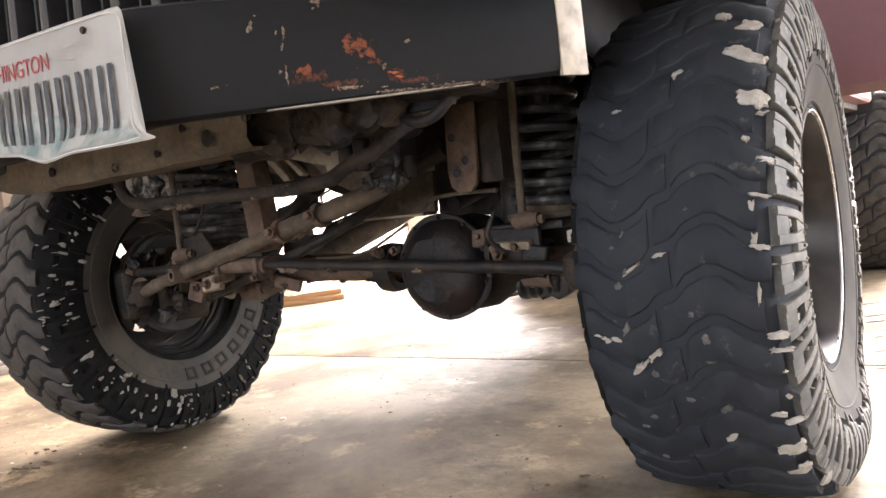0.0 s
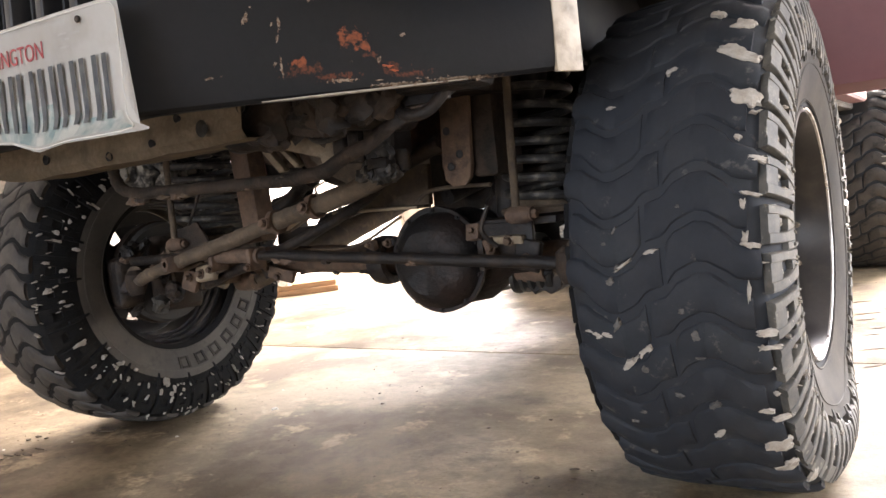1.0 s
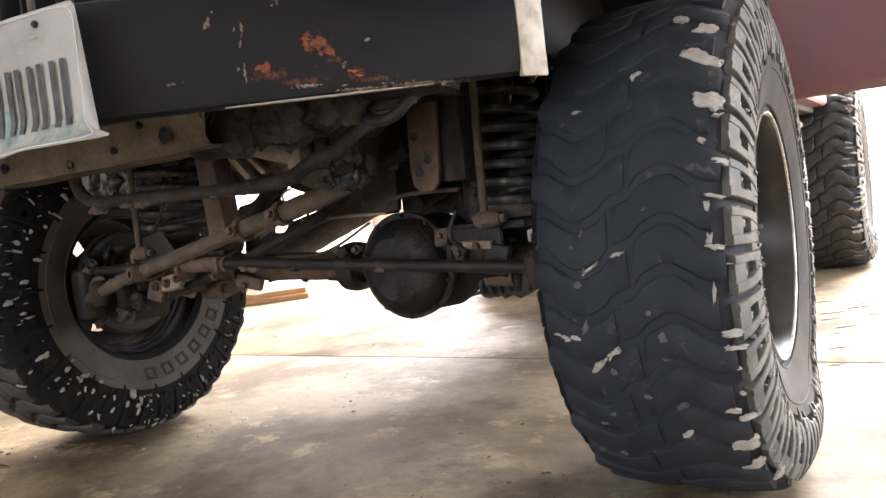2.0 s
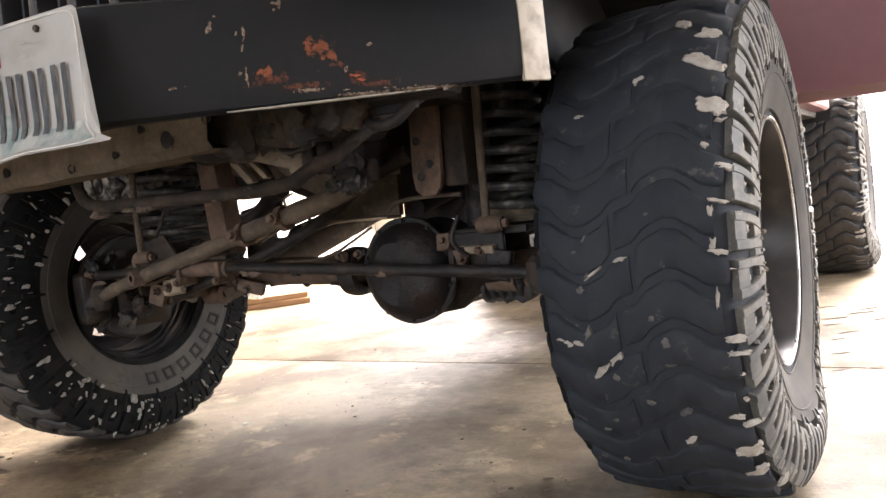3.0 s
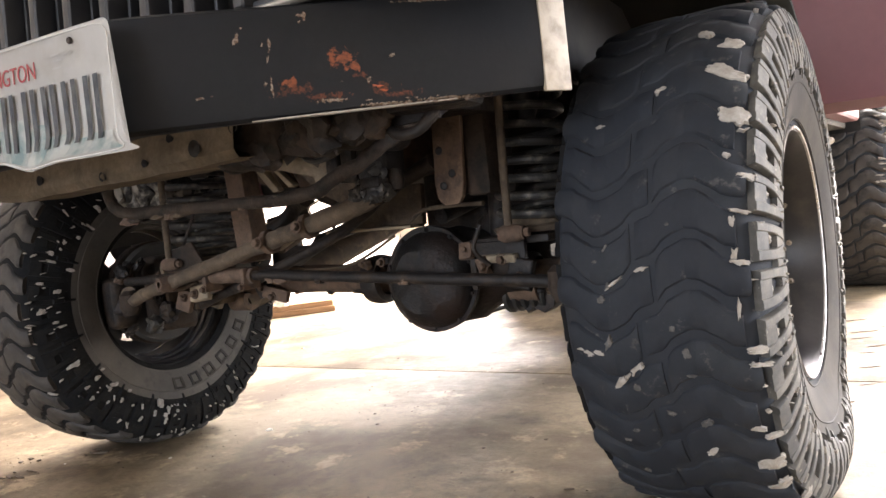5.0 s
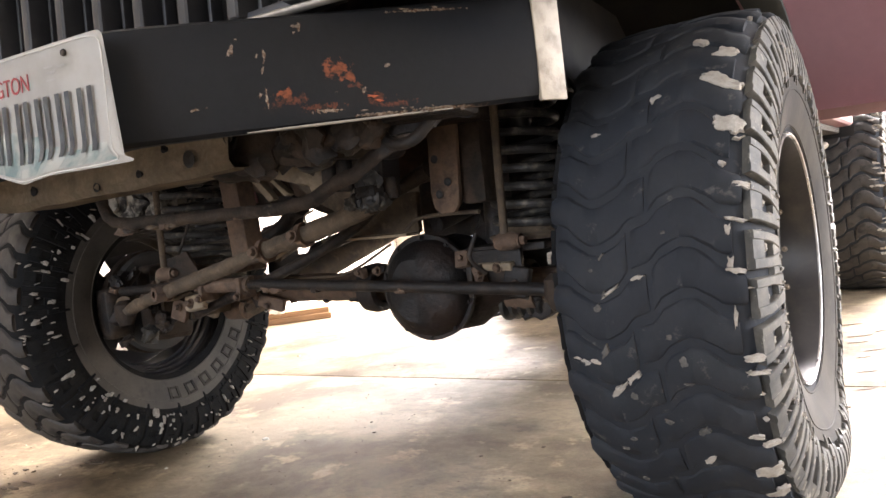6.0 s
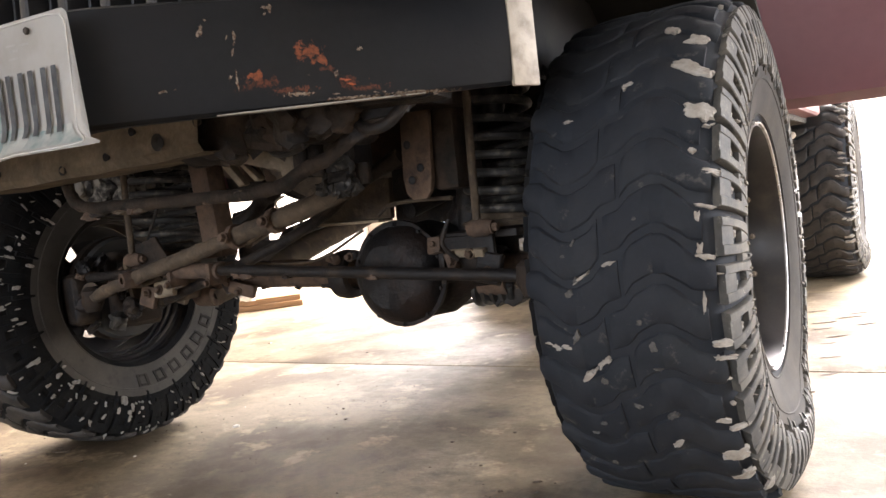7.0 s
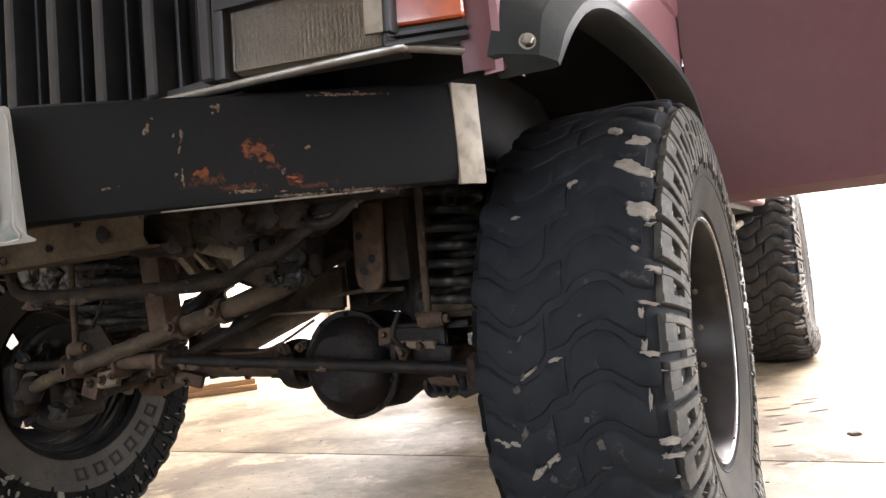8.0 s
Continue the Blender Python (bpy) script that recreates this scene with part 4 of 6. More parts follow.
# knuckles, brake shields and stub hubs
for s in (-1, 1):
    kn = part("steering_knuckle", rough_up(box((.09, .11, .20), (s * .635, -.01, .41), (0, 0, 0), .03, 3), .012, 26, s), M_RUST_DARK, jeep)
    part("brake_shield", lathe([(0, .03), (.0, .128), (.012, .135), (.018, .128), (.012, .06)], pose(s * .672, 0, .41) @ (Matrix() if s > 0 else pose(0, 0, 0, 0, 0, 180)), 36), M_BLACK, kn, "grimy round brake shield")
    part("brake_disc", lathe([(.0, .07), (.0, .138), (.022, .138), (.022, .07)], pose(s * .70, 0, .41) @ (Matrix() if s > 0 else pose(0, 0, 0, 0, 0, 180)), 40, True), M_RUST_DARK, kn, "rusty brake disc")
    part("caliper", rough_up(box((.07, .075, .13), (s * .695, -.118, .40), (0, 0, 0), .02, 3), .004, 25), M_DARK_STEEL, kn)
    part("steering_arm", tube([(s * .63, -.05, .42), (s * .60, -.13, .42), (s * .575, -.17, .425)], [.022, .018, .02], 12), M_DIRT_STEEL, kn)
    part("ball_joint", lathe([(-.03, .012), (-.02, .024), (.01, .026), (.03, .016), (.03, 0)], Matrix.Translation((s * .572, -.17, .405)) @ pose(0, 0, 0, 0, 90, 0), 16), M_RUST_DARK, kn)
    part("brake_hose", tube([(s * .66, .06, .50), (s * .60, .10, .60), (s * .56, .06, .72), (s * .50, .08, .80)], .006, 8), M_GREASE, kn)
# broken rubber boot behind the axle end
bm = bmesh.new()
for k in range(5):
    lathe([(-.008, .03), (-.004, .042 - .002 * k), (.004, .042 - .002 * k), (.008, .03)], pose(.36 + .018 * k, .05, .365, 0, 6, 0), 20, bm=bm)
part("axle_boot", bm, M_GREASE, jeep, "pleated black rubber boot")

# control arms
for s in (-1, 1):
    arm = part("lower_control_arm", bar([(s * .40, .03, .375), (s * .36, .25, .428), (s * .33, .62, .525)], .026, 14, True, .002, 1.35), M_DIRT_STEEL, jeep, "tan dirt-coated control arm")
    part("arm_bushing", lathe([(-.03, .012), (-.03, .027), (.03, .027), (.03, .012)], pose(s * .40, .03, .375), 18, True), M_RUST, arm)
part("upper_control_arm", tube([(-.22, .0, .50), (-.24, .2, .56), (-.25, .42, .60)], .018, 12), M_DIRT_STEEL, jeep)
part("upper_control_arm", tube([(.22, .03, .53), (.25, .2, .57), (.27, .42, .61)], .018, 12), M_DARK_STEEL, jeep)
bm = box((.055, .05, .25), (-.205, -.1, .60), (0, -4, 0), .006)
part("frame_bracket", bm, M_RUST, jeep, "rust-brown upright bracket")

# frame rails and front crossmember
for s in (-1, 1):
    bm = box((.085, 3.2, .11), (s * .40, 1.12, .755), (0, 0, 0), .01)
    box((.085, .12, .10), (s * .40, -.5, .74), (6, 0, 0), .01, bm=bm)
    part("frame_rail", bm, M_DARK_STEEL, jeep)
    bm = lathe([(0, .0), (0, .085), (.012, .09), (.05, .086), (.06, .06), (.06, 0)], Matrix.Translation((s * .44, 0, .80)) @ pose(0, 0, 0, 0, -90, 0), 24)
    part("spring_tower", bm, M_DARK_STEEL, jeep)
# the crossmember under the plate: a folded, dented channel
bm = bmesh.new()
cuts = 30
rows = [[], [], [], []]
for k in range(cuts + 1):
    x = -.47 + .76 * k / cuts
    low = .643 + .03 * max(0, (abs(x + .02) - .30) / .15) ** 1.2
    low = min(low, .69)
    d = .004 * math.sin(x * 17) + .004 * math.sin(x * 41)
    rows[0].append(bm.verts.new((x, -.545 + d, .735)))
    rows[1].append(bm.verts.new((x, -.553 + d, low + .012)))
    rows[2].append(bm.verts.new((x, -.545 + d, low)))
    rows[3].append(bm.verts.new((x, -.44, low + .004)))
for a, b in zip(rows, rows[1:]):
    for k in range(cuts):
        bm.faces.new((a[k], a[k + 1], b[k + 1], b[k]))
bmesh.ops.solidify(bm, geom=bm.faces[:], thickness=.004)
cross = part("front_crossmember", rough_up(bm, .0025, 25), M_TAN, jeep, "dented tan dirt-covered front crossmember")
for x, z, r in ((.207, .668, .010), (.29, .685, .006), (.155, .69, .005), (-.02, .655, .006), (-.2, .67, .007), (.09, .662, .005)):
    part("hole", lathe([(0, 0), (0, r * .7), (.003, r), (.006, r * 1.25)], Matrix.Translation((x, -.557, z)) @ pose(0, 0, 0, 0, 0, -90) @ pose(-.004, 0, 0), 16), M_BLACK, cross)
part("muddy_bump_bracket", rough_up(rough_up(box((.21, .08, .085), (-.615, -.06, .668), (0, 6, 4), .03, 8), .016, 22), .008, 60), M_MUDDY, jeep, "mud-caked spring bracket")
for k, (x, y, z, w, h) in enumerate(((-.70, -.10, .655, .07, .05), (-.735, -.12, .62, .08, .04), (-.56, -.10, .665, .06, .06), (-.64, -.11, .675, .06, .07))):
    part("mud_crust", lump((x, y, z), (w, .04, h), 70 + k, (10 * k, 25 * k, 0)), M_MUDDY, jeep, "pale crust of dried mud")
hook = part("tow_hook", tube([(.50, -.42, .70), (.475, -.45, .672), (.49, -.46, .648), (.525, -.46, .648), (.55, -.45, .672), (.555, -.43, .70)], .008, 12), M_DARK_STEEL, jeep, "dirty steel tow hook")
part("hook_plate", rough_up(box((.07, .012, .05), (.515, -.445, .685), (0, 0, 10), .004), .002, 30), M_DARK_STEEL, hook)
part("radiator_support", rough_up(box((.36, .05, .05), (.44, -.46, .70), (0, 3, 0), .012), .004, 20), M_DARK_STEEL, jeep)

# plates and webs hanging below the engine
xz = Matrix(((1, 0, 0, 0), (0, 0, 1, 0), (0, 1, 0, 0), (0, 0, 0, 1)))
part("skid_plate", rough_up(prism([(-.02, .522), (.20, .517), (.205, .60), (.06, .605), (.02, .562)], .016, Matrix.Translation((0, -.008, 0)) @ xz, .004), .002, 20), M_DIRT_STEEL, jeep, "brown dirt-covered bracket plate")
# paler strip put in as the plate's lit lower edge
part("skid_flange", box((.225, .05, .006), (.09, -.03, .5185), (0, 1.2, 0), .002), M_TAN, jeep)
part("engine_bracket", rough_up(prism([(-.20, .690), (-.12, .668), (-.02, .662), (.045, .640), (.075, .655), (.03, .70), (-.10, .715)], .03, Matrix.Translation((0, -.12, 0)) @ xz, .004), .003, 22), M_TAN, jeep, "tan dirt-coated engine bracket")
part("engine_bracket", rough_up(prism([(.0, .66), (.06, .60), (.13, .57), (.20, .60), (.20, .68), (.08, .72)], .04, Matrix.Translation((0, -.16, 0)) @ xz, .008), .005, 20), M_DIRT_STEEL, jeep)
for k, (x, z, tl) in enumerate(((-.135, .640, 38), (-.100, .640, 34), (-.060, .636, 52))):
    part("brace_strip", box((.012, .012, .09), (x, -.02 + .03 * k, z), (0, -tl, 0), .003), M_TAN if k else M_DARK_STEEL, jeep)
part("engine_mount_arm", rough_up(tube([(-.30, .05, .535), (-.255, .06, .560), (-.21, .06, .592), (-.17, .05, .61)], [.022, .018, .02, .026], 12), .004, 30), M_DARK_STEEL, jeep)
part("bump_rubber", rough_up(lathe([(-.02, 0), (-.02, .014), (0, .019), (.02, .014), (.02, 0)], pose(-.305, .045, .532, 0, 20, 0), 16), .002, 40), M_GREASE, jeep)
part("wheel_speed_wire", tube([(.10, -.20, .585), (.085, -.21, .575), (.095, -.215, .56), (.12, -.21, .553)], .0022, 6), M_ALU, jeep)
part("brake_line", tube([(.20, -.05, .527), (.24, -.06, .545), (.32, -.08, .548), (.40, -.1, .545)], .004, 8), M_DIRT_STEEL, jeep)
for k in range(4):
    part("hanging_duct", rough_up(box((.035, .06, .17), (.17 + .036 * k, -.20, .695), (0, 2, 0), .014, 3), .003, 22), M_DARK_STEEL, jeep)

# dark castings behind the steering rods, with daylight showing between them
part("axle_truss", rough_up(prism([(-0.399, 0.534), (-0.376, 0.570), (-0.332, 0.573), (-0.292, 0.596), (-0.250, 0.595), (-0.271, 0.541), (-0.290, 0.523)], .03, Matrix.Translation((0, .12, 0)) @ xz, .003), .003, 34), M_DARK_STEEL, jeep, "dark greasy casting behind the drag link")
part("axle_truss", rough_up(prism([(-0.398, 0.434), (-0.394, 0.479), (-0.369, 0.524), (-0.305, 0.525), (-0.312, 0.488), (-0.254, 0.487), (-0.234, 0.513), (-0.120, 0.540), (-0.097, 0.514), (-0.190, 0.497), (-0.294, 0.455), (-0.336, 0.431)], .03, Matrix.Translation((0, .14, 0)) @ xz, .003), .0025, 30, 3), M_DARK_STEEL, jeep, "dark greasy casting behind the track bar")

# track bar bracket: a hanging rounded plate
out = [(-.03, .16), (.03, .16), (.028, .03), (.026, .008), (.015, -.006), (-.012, -.008), (-.026, .004), (-.031, .03)]
brk = part("track_bar_bracket", prism(out, .012, Matrix.Translation((.365, -.14, .555)) @ pose(0, 0, 0, 90, 3, 0), .004), M_RUST, jeep, "rust-brown hanging bracket plate with holes")
for dx, dz in ((-.008, .028), (.012, .048), (-.01, .09)):
    part("hole", lathe([(0, 0), (0, .005), (.002, .0075)], Matrix.Translation((.365 + dx, -.1545, .555 + dz)) @ pose(0, 0, 0, 0, 0, -90), 14), M_BLACK, brk)
bm = box((.05, .10, .16), (.41, -.08, .64), (0, 0, 0), .01)
part("bracket_web", bm, M_RUST_DARK, jeep)
bm = tube([(.315, -.24, .62), (.315, -.24, .585)], .014, 14, curved=False)
part("steering_box", rough_up(box((.11, .13, .15), (.30, -.27, .73), (0, 8, 0), .03, 3), .006, 18), M_DARK_STEEL, jeep, "grimy cast steering box")
part("pitman_arm", merge(bm, box((.035, .12, .018), (.29, -.24, .60), (0, 0, 15), .006)), M_DARK_STEEL, jeep)
bm = lathe([(-.02, .008), (-.02, .017), (-.008, .021), (.008, .021), (.02, .017), (.02, .008)], Matrix.Translation((-.375, -.205, .448)) @ pose(0, 0, 0, 0, 0, 78), 6)
part("link_end_nut", bm, M_RUST, drag)
part("tie_rod_boot", rough_up(lathe([(-.032, .008), (-.024, .017), (-.008, .021), (.008, .018), (.02, .013), (.03, .015), (.03, 0)], Matrix.Translation((.287, -.26, .600)) @ pose(0, 0, 0, 0, 80, 0), 26), .010, 60), M_GREASE, jeep, "greasy black rubber boot")

# engine underside, oil pan, gearbox, exhaust, driveshaft
part("oil_pan", rough_up(box((.34, .46, .14), (-.02, .26, .70), (4, 0, 0), .04, 3), .005, 14), M_RUST, jeep, "rusty brown oil pan")
part("engine_block", rough_up(box((.40, .72, .34), (0, .22, .90), (0, 0, 0), .04, 2), .01, 9), M_DARK_STEEL, jeep)
part("bell_housing", rough_up(lathe([(0, .12), (.0, .20), (.05, .21), (.14, .16), (.4, .13), (.42, 0)], Matrix.Translation((.0, .48, .74)) @ pose(0, 0, 0, 0, 0, 90), 28), .006, 12), M_ALU_CAST, jeep, "grimy cast bell housing")
part("transmission_crossmember", box((.78, .09, .06), (0, 1.02, .60), (0, 0, 0), .012), M_DIRT_STEEL, jeep)
part("exhaust_pipe", bar([(-.16, .02, .72), (-.17, .12, .62), (-.10, .30, .575), (.10, .46, .56), (.2, .7, .58), (.22, 1.4, .60)], .027, 16), M_RUST_DARK, jeep, "rusty bent exhaust pipe")
part("front_driveshaft", tube([(.25, .12, .43), (.20, .6, .53), (.16, .95, .60)], .026, 16), M_DARK_STEEL, jeep)
part("engine_mount", rough_up(box((.10, .12, .10), (-.30, .12, .70), (0, 20, 0), .02), .005, 16), M_RUST, jeep)
part("frame_gusset", box((.05, .2, .09), (.30, .05, .70), (0, 0, 0), .008), M_DARK_STEEL, jeep)
part("inner_splash_panel", box((.02, .7, .36), (-.50, .10, .93), (0, 0, 0), .004), M_BLACK, jeep)
part("inner_splash_panel", box((.02, .7, .36), (.52, .10, .93), (0, 0, 0), .004), M_BLACK, jeep)
part("radiator", box((.70, .05, .40), (0, -.43, .93), (0, 0, 0), .006), M_BLACK, jeep)

# ---------- front bumper ----------
def bumper_y(x):
    """How far ahead the bumper's face stands: pushed back on one corner."""
    if x < -.55:
        return -.787 + (-.55 - x) * .5
    if x < .33:
        return -.787
    k = min((x - .33) / .05, 1.0)
    return -.787 + 1.116 * (k * k * .025 if k < 1 else .025 + (x - .38))


bm = bmesh.new()
rings = []
for k in range(0, 61):
    x = -.70 + 1.39 * k / 60
    y, z0 = bumper_y(x), .658 + max(x - .37, 0) * .053
    z1 = z0 + .1275
    rows = [(y + .065, z1 - .008), (y + .012, z1), (y + .003, z1 - .004), (y, z1 - .014), (y - .002, (z0 + z1) / 2), (y, z0 + .014), (y + .003, z0 + .004), (y + .012, z0), (y + .055, z0 + .004)]
    rings.append([bm.verts.new((x, yy, zz)) for yy, zz in rows])
for a, b in zip(rings, rings[1:]):
    for s in range(len(a) - 1):
        bm.faces.new((a[s], a[s + 1], b[s + 1], b[s]))
bmesh.ops.solidify(bm, geom=bm.faces[:], thickness=.004)
bumper = part("front_bumper", rough_up(bm, .0012, 9), M_BUMPER, jeep, "scraped black steel bumper with orange primer showing")
for ex, ey, tw in ((.6975, bumper_y(.69) + .017, -28), (-.7075, bumper_y(-.70) + .017, 28)):
    bm = box((.007, .040, .128), (ex, ey, .7355), (0, 0, tw), .002)
    part("bumper_end", rough_up(bm, .0004, 30), M_ALU, bumper, "bare pale metal bumper end")


# bright strip drawn along the worn lower edge for the floor's reflected glint
bm = bmesh.new()
lip = []
for k in range(24):
    x = .452 + .16 * k / 23
    lip.append((x, bumper_y(x) + .004, .6585 + (x - .37) * .053))
tube(lip, [.0009, .0018, .0014, .0008], 8, curved=False, bm=bm)
part("worn_lower_edge", bm, M_CHROME, bumper, "bright strip for the glint on the worn lower edge")


def on_bumper(x, z, lift=0.0):
    return Vector((x, bumper_y(x) - .0035 - lift, z))


def scrape(x, z, w, h, seed, mat, name, n=17, tilt=0.0):
    """A ragged chip in the paint, a hair proud of the steel."""
    n = max(n * 2, 20)
    rnd = random.Random(seed)
    bm = bmesh.new()
    mid = bm.verts.new(on_bumper(x, z, .0016))
    ring = []
    for k in range(n):
        a = 2 * math.pi * k / n
        r = .8 + .75 * noise.fractal((math.cos(a) * 1.5 + seed * 2.3, math.sin(a) * 1.5, seed * .7), .7, 2.3, 4)
        dx, dz = math.cos(a) * w / 2 * r, math.sin(a) * h / 2 * r
        ring.append(bm.verts.new(on_bumper(x + dx * math.cos(tilt) - dz * math.sin(tilt), z + dx * math.sin(tilt) + dz * math.cos(tilt), .0008)))
    for k in range(n):
        bm.faces.new((mid, ring[k], ring[(k + 1) % n]))
    bmesh.ops.solidify(bm, geom=bm.faces[:], thickness=.0006)
    part(name, bm, mat, bumper)



# torn boot: ragged black scraps hanging round the steering joint
rk = random.Random(61)
for k in range(13):
    x, z = .262 + .05 * rk.random(), .560 + .062 * rk.random()
    bm = lump((x, -.275 + rk.uniform(-.012, .01), z), (rk.uniform(.018, .034), .024, rk.uniform(.014, .03)), k, (rk.uniform(-30, 30), rk.uniform(-40, 40), 0))
    part("torn_boot_scrap", bm, M_GREASE, jeep, "torn greasy black rubber scrap")

# small fittings on and round the axle: bolts, tabs, clips and lines, crusted with dirt
rk = random.Random(17)
for x, y, z, w, h, tilt, mat in ((-.36, -.135, .452, .055, .040, 15, M_DIRT_STEEL), (-.345, -.14, .415, .075, .034, -6, M_TAN), (-.41, -.135, .40, .040, .050, 20, M_RUST), (-.30, -.14, .430, .05, .028, -12, M_DIRT_STEEL),
                                 (-.44, -.05, .388, .085, .020, 24, M_ALU_CAST), (-.47, -.06, .392, .05, .045, 30, M_DARK_STEEL), (-.22, -.03, .392, .065, .030, 16, M_RUST), (-.255, -.03, .405, .04, .035, -20, M_DARK_STEEL),
                                 (.42, -.10, .445, .08, .016, 2, M_TAN), (.395, -.11, .425, .018, .05, -12, M_RUST), (.46, -.10, .415, .045, .055, 14, M_DARK_STEEL), (.355, -.10, .462, .03, .03, 0, M_RUST),
                                 (.07, -.05, .450, .035, .018, 10, M_RUST), (.135, -.06, .452, .030, .014, -8, M_DARK_STEEL), (-.13, -.05, .448, .05, .012, 3, M_DARK_STEEL)):
    bm = rough_up(box((w, .018, h), (x, y, z), (rk.uniform(-15, 15), tilt, rk.uniform(-20, 20)), .005, 3), .004, 45, rk.random())
    tab = part("axle_tab", bm, mat, jeep)
    part("tab_bolt", bolt((x + rk.uniform(-.25, .25) * w, y - .009, z + rk.uniform(-.2, .2) * h), (rk.uniform(-.3, .3), -1, rk.uniform(-.3, .3)), rk.uniform(.005, .008), .012), M_RUST, tab)
for pts, r, mat in (([(-.42, -.10, .47), (-.40, -.13, .52), (-.37, -.14, .55), (-.36, -.12, .60)], .0035, M_DARK_STEEL),
                    ([(-.20, -.06, .46), (-.05, -.07, .447), (.05, -.06, .452), (.15, -.04, .50)], .0030, M_DIRT_STEEL),
                    ([(.10, -.24, .69), (.15, -.26, .655), (.22, -.26, .665), (.27, -.25, .71)], .0055, M_GREASE),
                    ([(-.18, -.20, .70), (-.10, -.22, .665), (0, -.22, .672), (.08, -.2, .70)], .0045, M_DARK_STEEL),
                    ([(.44, -.17, .44), (.425, -.19, .47), (.435, -.18, .51)], .0040, M_DARK_STEEL),
                    ([(-.50, -.12, .46), (-.46, -.15, .435), (-.40, -.16, .43), (-.34, -.15, .445)], .0060, M_DIRT_STEEL),
                    ([(.08, .05, .60), (.03, .0, .57), (-.02, -.02, .545), (-.03, -.02, .53)], .0050, M_DARK_STEEL)):
    part("thin_line", bar(pts, r, 8, True, .0008), mat, jeep)
# dripping lumps of dirt along the low edges
for k in range(30):
    x = rk.uniform(-.5, .5)
    onbar = k % 3
    y, z = ((-.178, .436 - x * .055), (.02, .384 - x * .038), (-.40, .588))[onbar]
    if onbar == 2:
        x = rk.uniform(-.2, .2)
    bm = lump((x, y, z), (rk.uniform(.012, .04), .018, rk.uniform(.008, .018)), k)
    part("dirt_lump", bm, rk.choice((M_DIRT_STEEL, M_DARK_STEEL, M_RUST)), jeep)

# crusted lumps and castings crowded round the inner wheel hub
rk = random.Random(23)
for k in range(16):
    x, y, z = rk.uniform(-.64, -.47), rk.uniform(-.17, -.08), rk.uniform(.33, .50)
    bm = lump((x, y, z), (rk.uniform(.025, .08), rk.uniform(.02, .04), rk.uniform(.015, .05)), k, (rk.uniform(-40, 40), rk.uniform(-40, 40), rk.uniform(-40, 40)))
    part("hub_casting", bm, rk.choice((M_DARK_STEEL, M_GREASE, M_DIFF, M_RUST)), jeep)

# panel added to block daylight behind the spring; toothed end of the axle housing
part("frame_web", rough_up(box((.40, .02, .30), (.295, .17, .645), (0, 0, 0), .006, 2), .004, 12), M_DARK_STEEL, jeep)
part("axle_housing_end", rough_up(prism([(.352, .372), (.374, .339), (.384, .341), (.397, .322), (.409, .338), (.432, .323), (.453, .335), (.457, .355), (.455, .395), (.361, .399)], .05,
                                        Matrix.Translation((0, .03, 0)) @ xz, .003), .0015, 30), M_DARK_STEEL, jeep, "dark toothed axle housing end")
# tan crusted engine bracing seen over the sway bar, and the rounded brown plate beside the crossmember
for pts, y, d in (([(-.084, .675), (.006, .683), (.041, .672), (.083, .646), (.06, .631), (.001, .654), (-.063, .665)], -.16, .03),
                  ([(.078, .630), (.104, .666), (.132, .654), (.132, .621), (.104, .604), (.081, .619)], -.18, .03),
                  ([(-.144, .668), (-.123, .672), (-.079, .622), (-.098, .619)], -.12, .02), ([(-.105, .670), (-.092, .672), (-.045, .628), (-.058, .624)], -.11, .02)):
    bm = rough_up(prism(pts, d, Matrix.Translation((0, y, 0)) @ xz, .004), .003, 40, y)
    part("engine_brace", bm, M_TAN, jeep, "tan dirt-crusted engine brace")
rq = random.Random(88)
for k in range(11):
    x = .225 + .024 * k
    bm = lump((x, -.49 + rq.uniform(-.015, .015), .672 + rq.uniform(-.012, .008)), (rq.uniform(.05, .085), .05, rq.uniform(.045, .07)), 30 + k, (rq.uniform(-25, 25), rq.uniform(-30, 30), rq.uniform(-20, 20)))
    part("crusted_support", bm, rq.choice((M_RUST_DARK, M_DARK_STEEL, M_DARK_STEEL, M_RUST_DARK)), jeep, "dark crusted radiator support")
for i in range(14):
    rs = random.Random(900 + i)
    x = .545 + .085 * rs.random() ** 1.3
    scrape(x, .669 + .008 * rs.random() ** 2, .002 + .005 * rs.random(), .002 + .002 * rs.random(), 300 + i, M_SCRAPE, "paint_chip", 9, rs.uniform(-.5, .2))
for i, (x, z, w, h) in enumerate(((.450, .750, .005, .012), (.456, .765, .004, .005), (.470, .746, .003, .010), (.473, .730, .003, .014), (.469, .702, .003, .009), (.474, .738, .002, .006),
                                  (.500, .776, .010, .005), (.499, .769, .003, .006), (.586, .789, .016, .0035), (.61, .790, .010, .0035), (.566, .725, .005, .006),
                                  (.42, .691, .005, .004), (.43, .693, .003, .004), (.553, .692, .014, .006), (.557, .687, .010, .005), (.547, .700, .005, .012))):
    scrape(x, z, w * .7, h * .7, 700 + i, M_SCRAPE if i not in (13, 14) else M_PRIMER, "paint_chip", 11, -.2)

# ---------- number plate, bent at its lower edge ----------
PW, PH = .305, .152
plate_m = pose(.2415, -.8035, .7044, 0, 1.84, 1.66)


FOLD = ((-.2, .028), (-.13, .027), (-.07, .022), (-.045, .016), (-.02, .010), (.0, .0075), (.03, .0085), (.07, .011), (.2, .013))


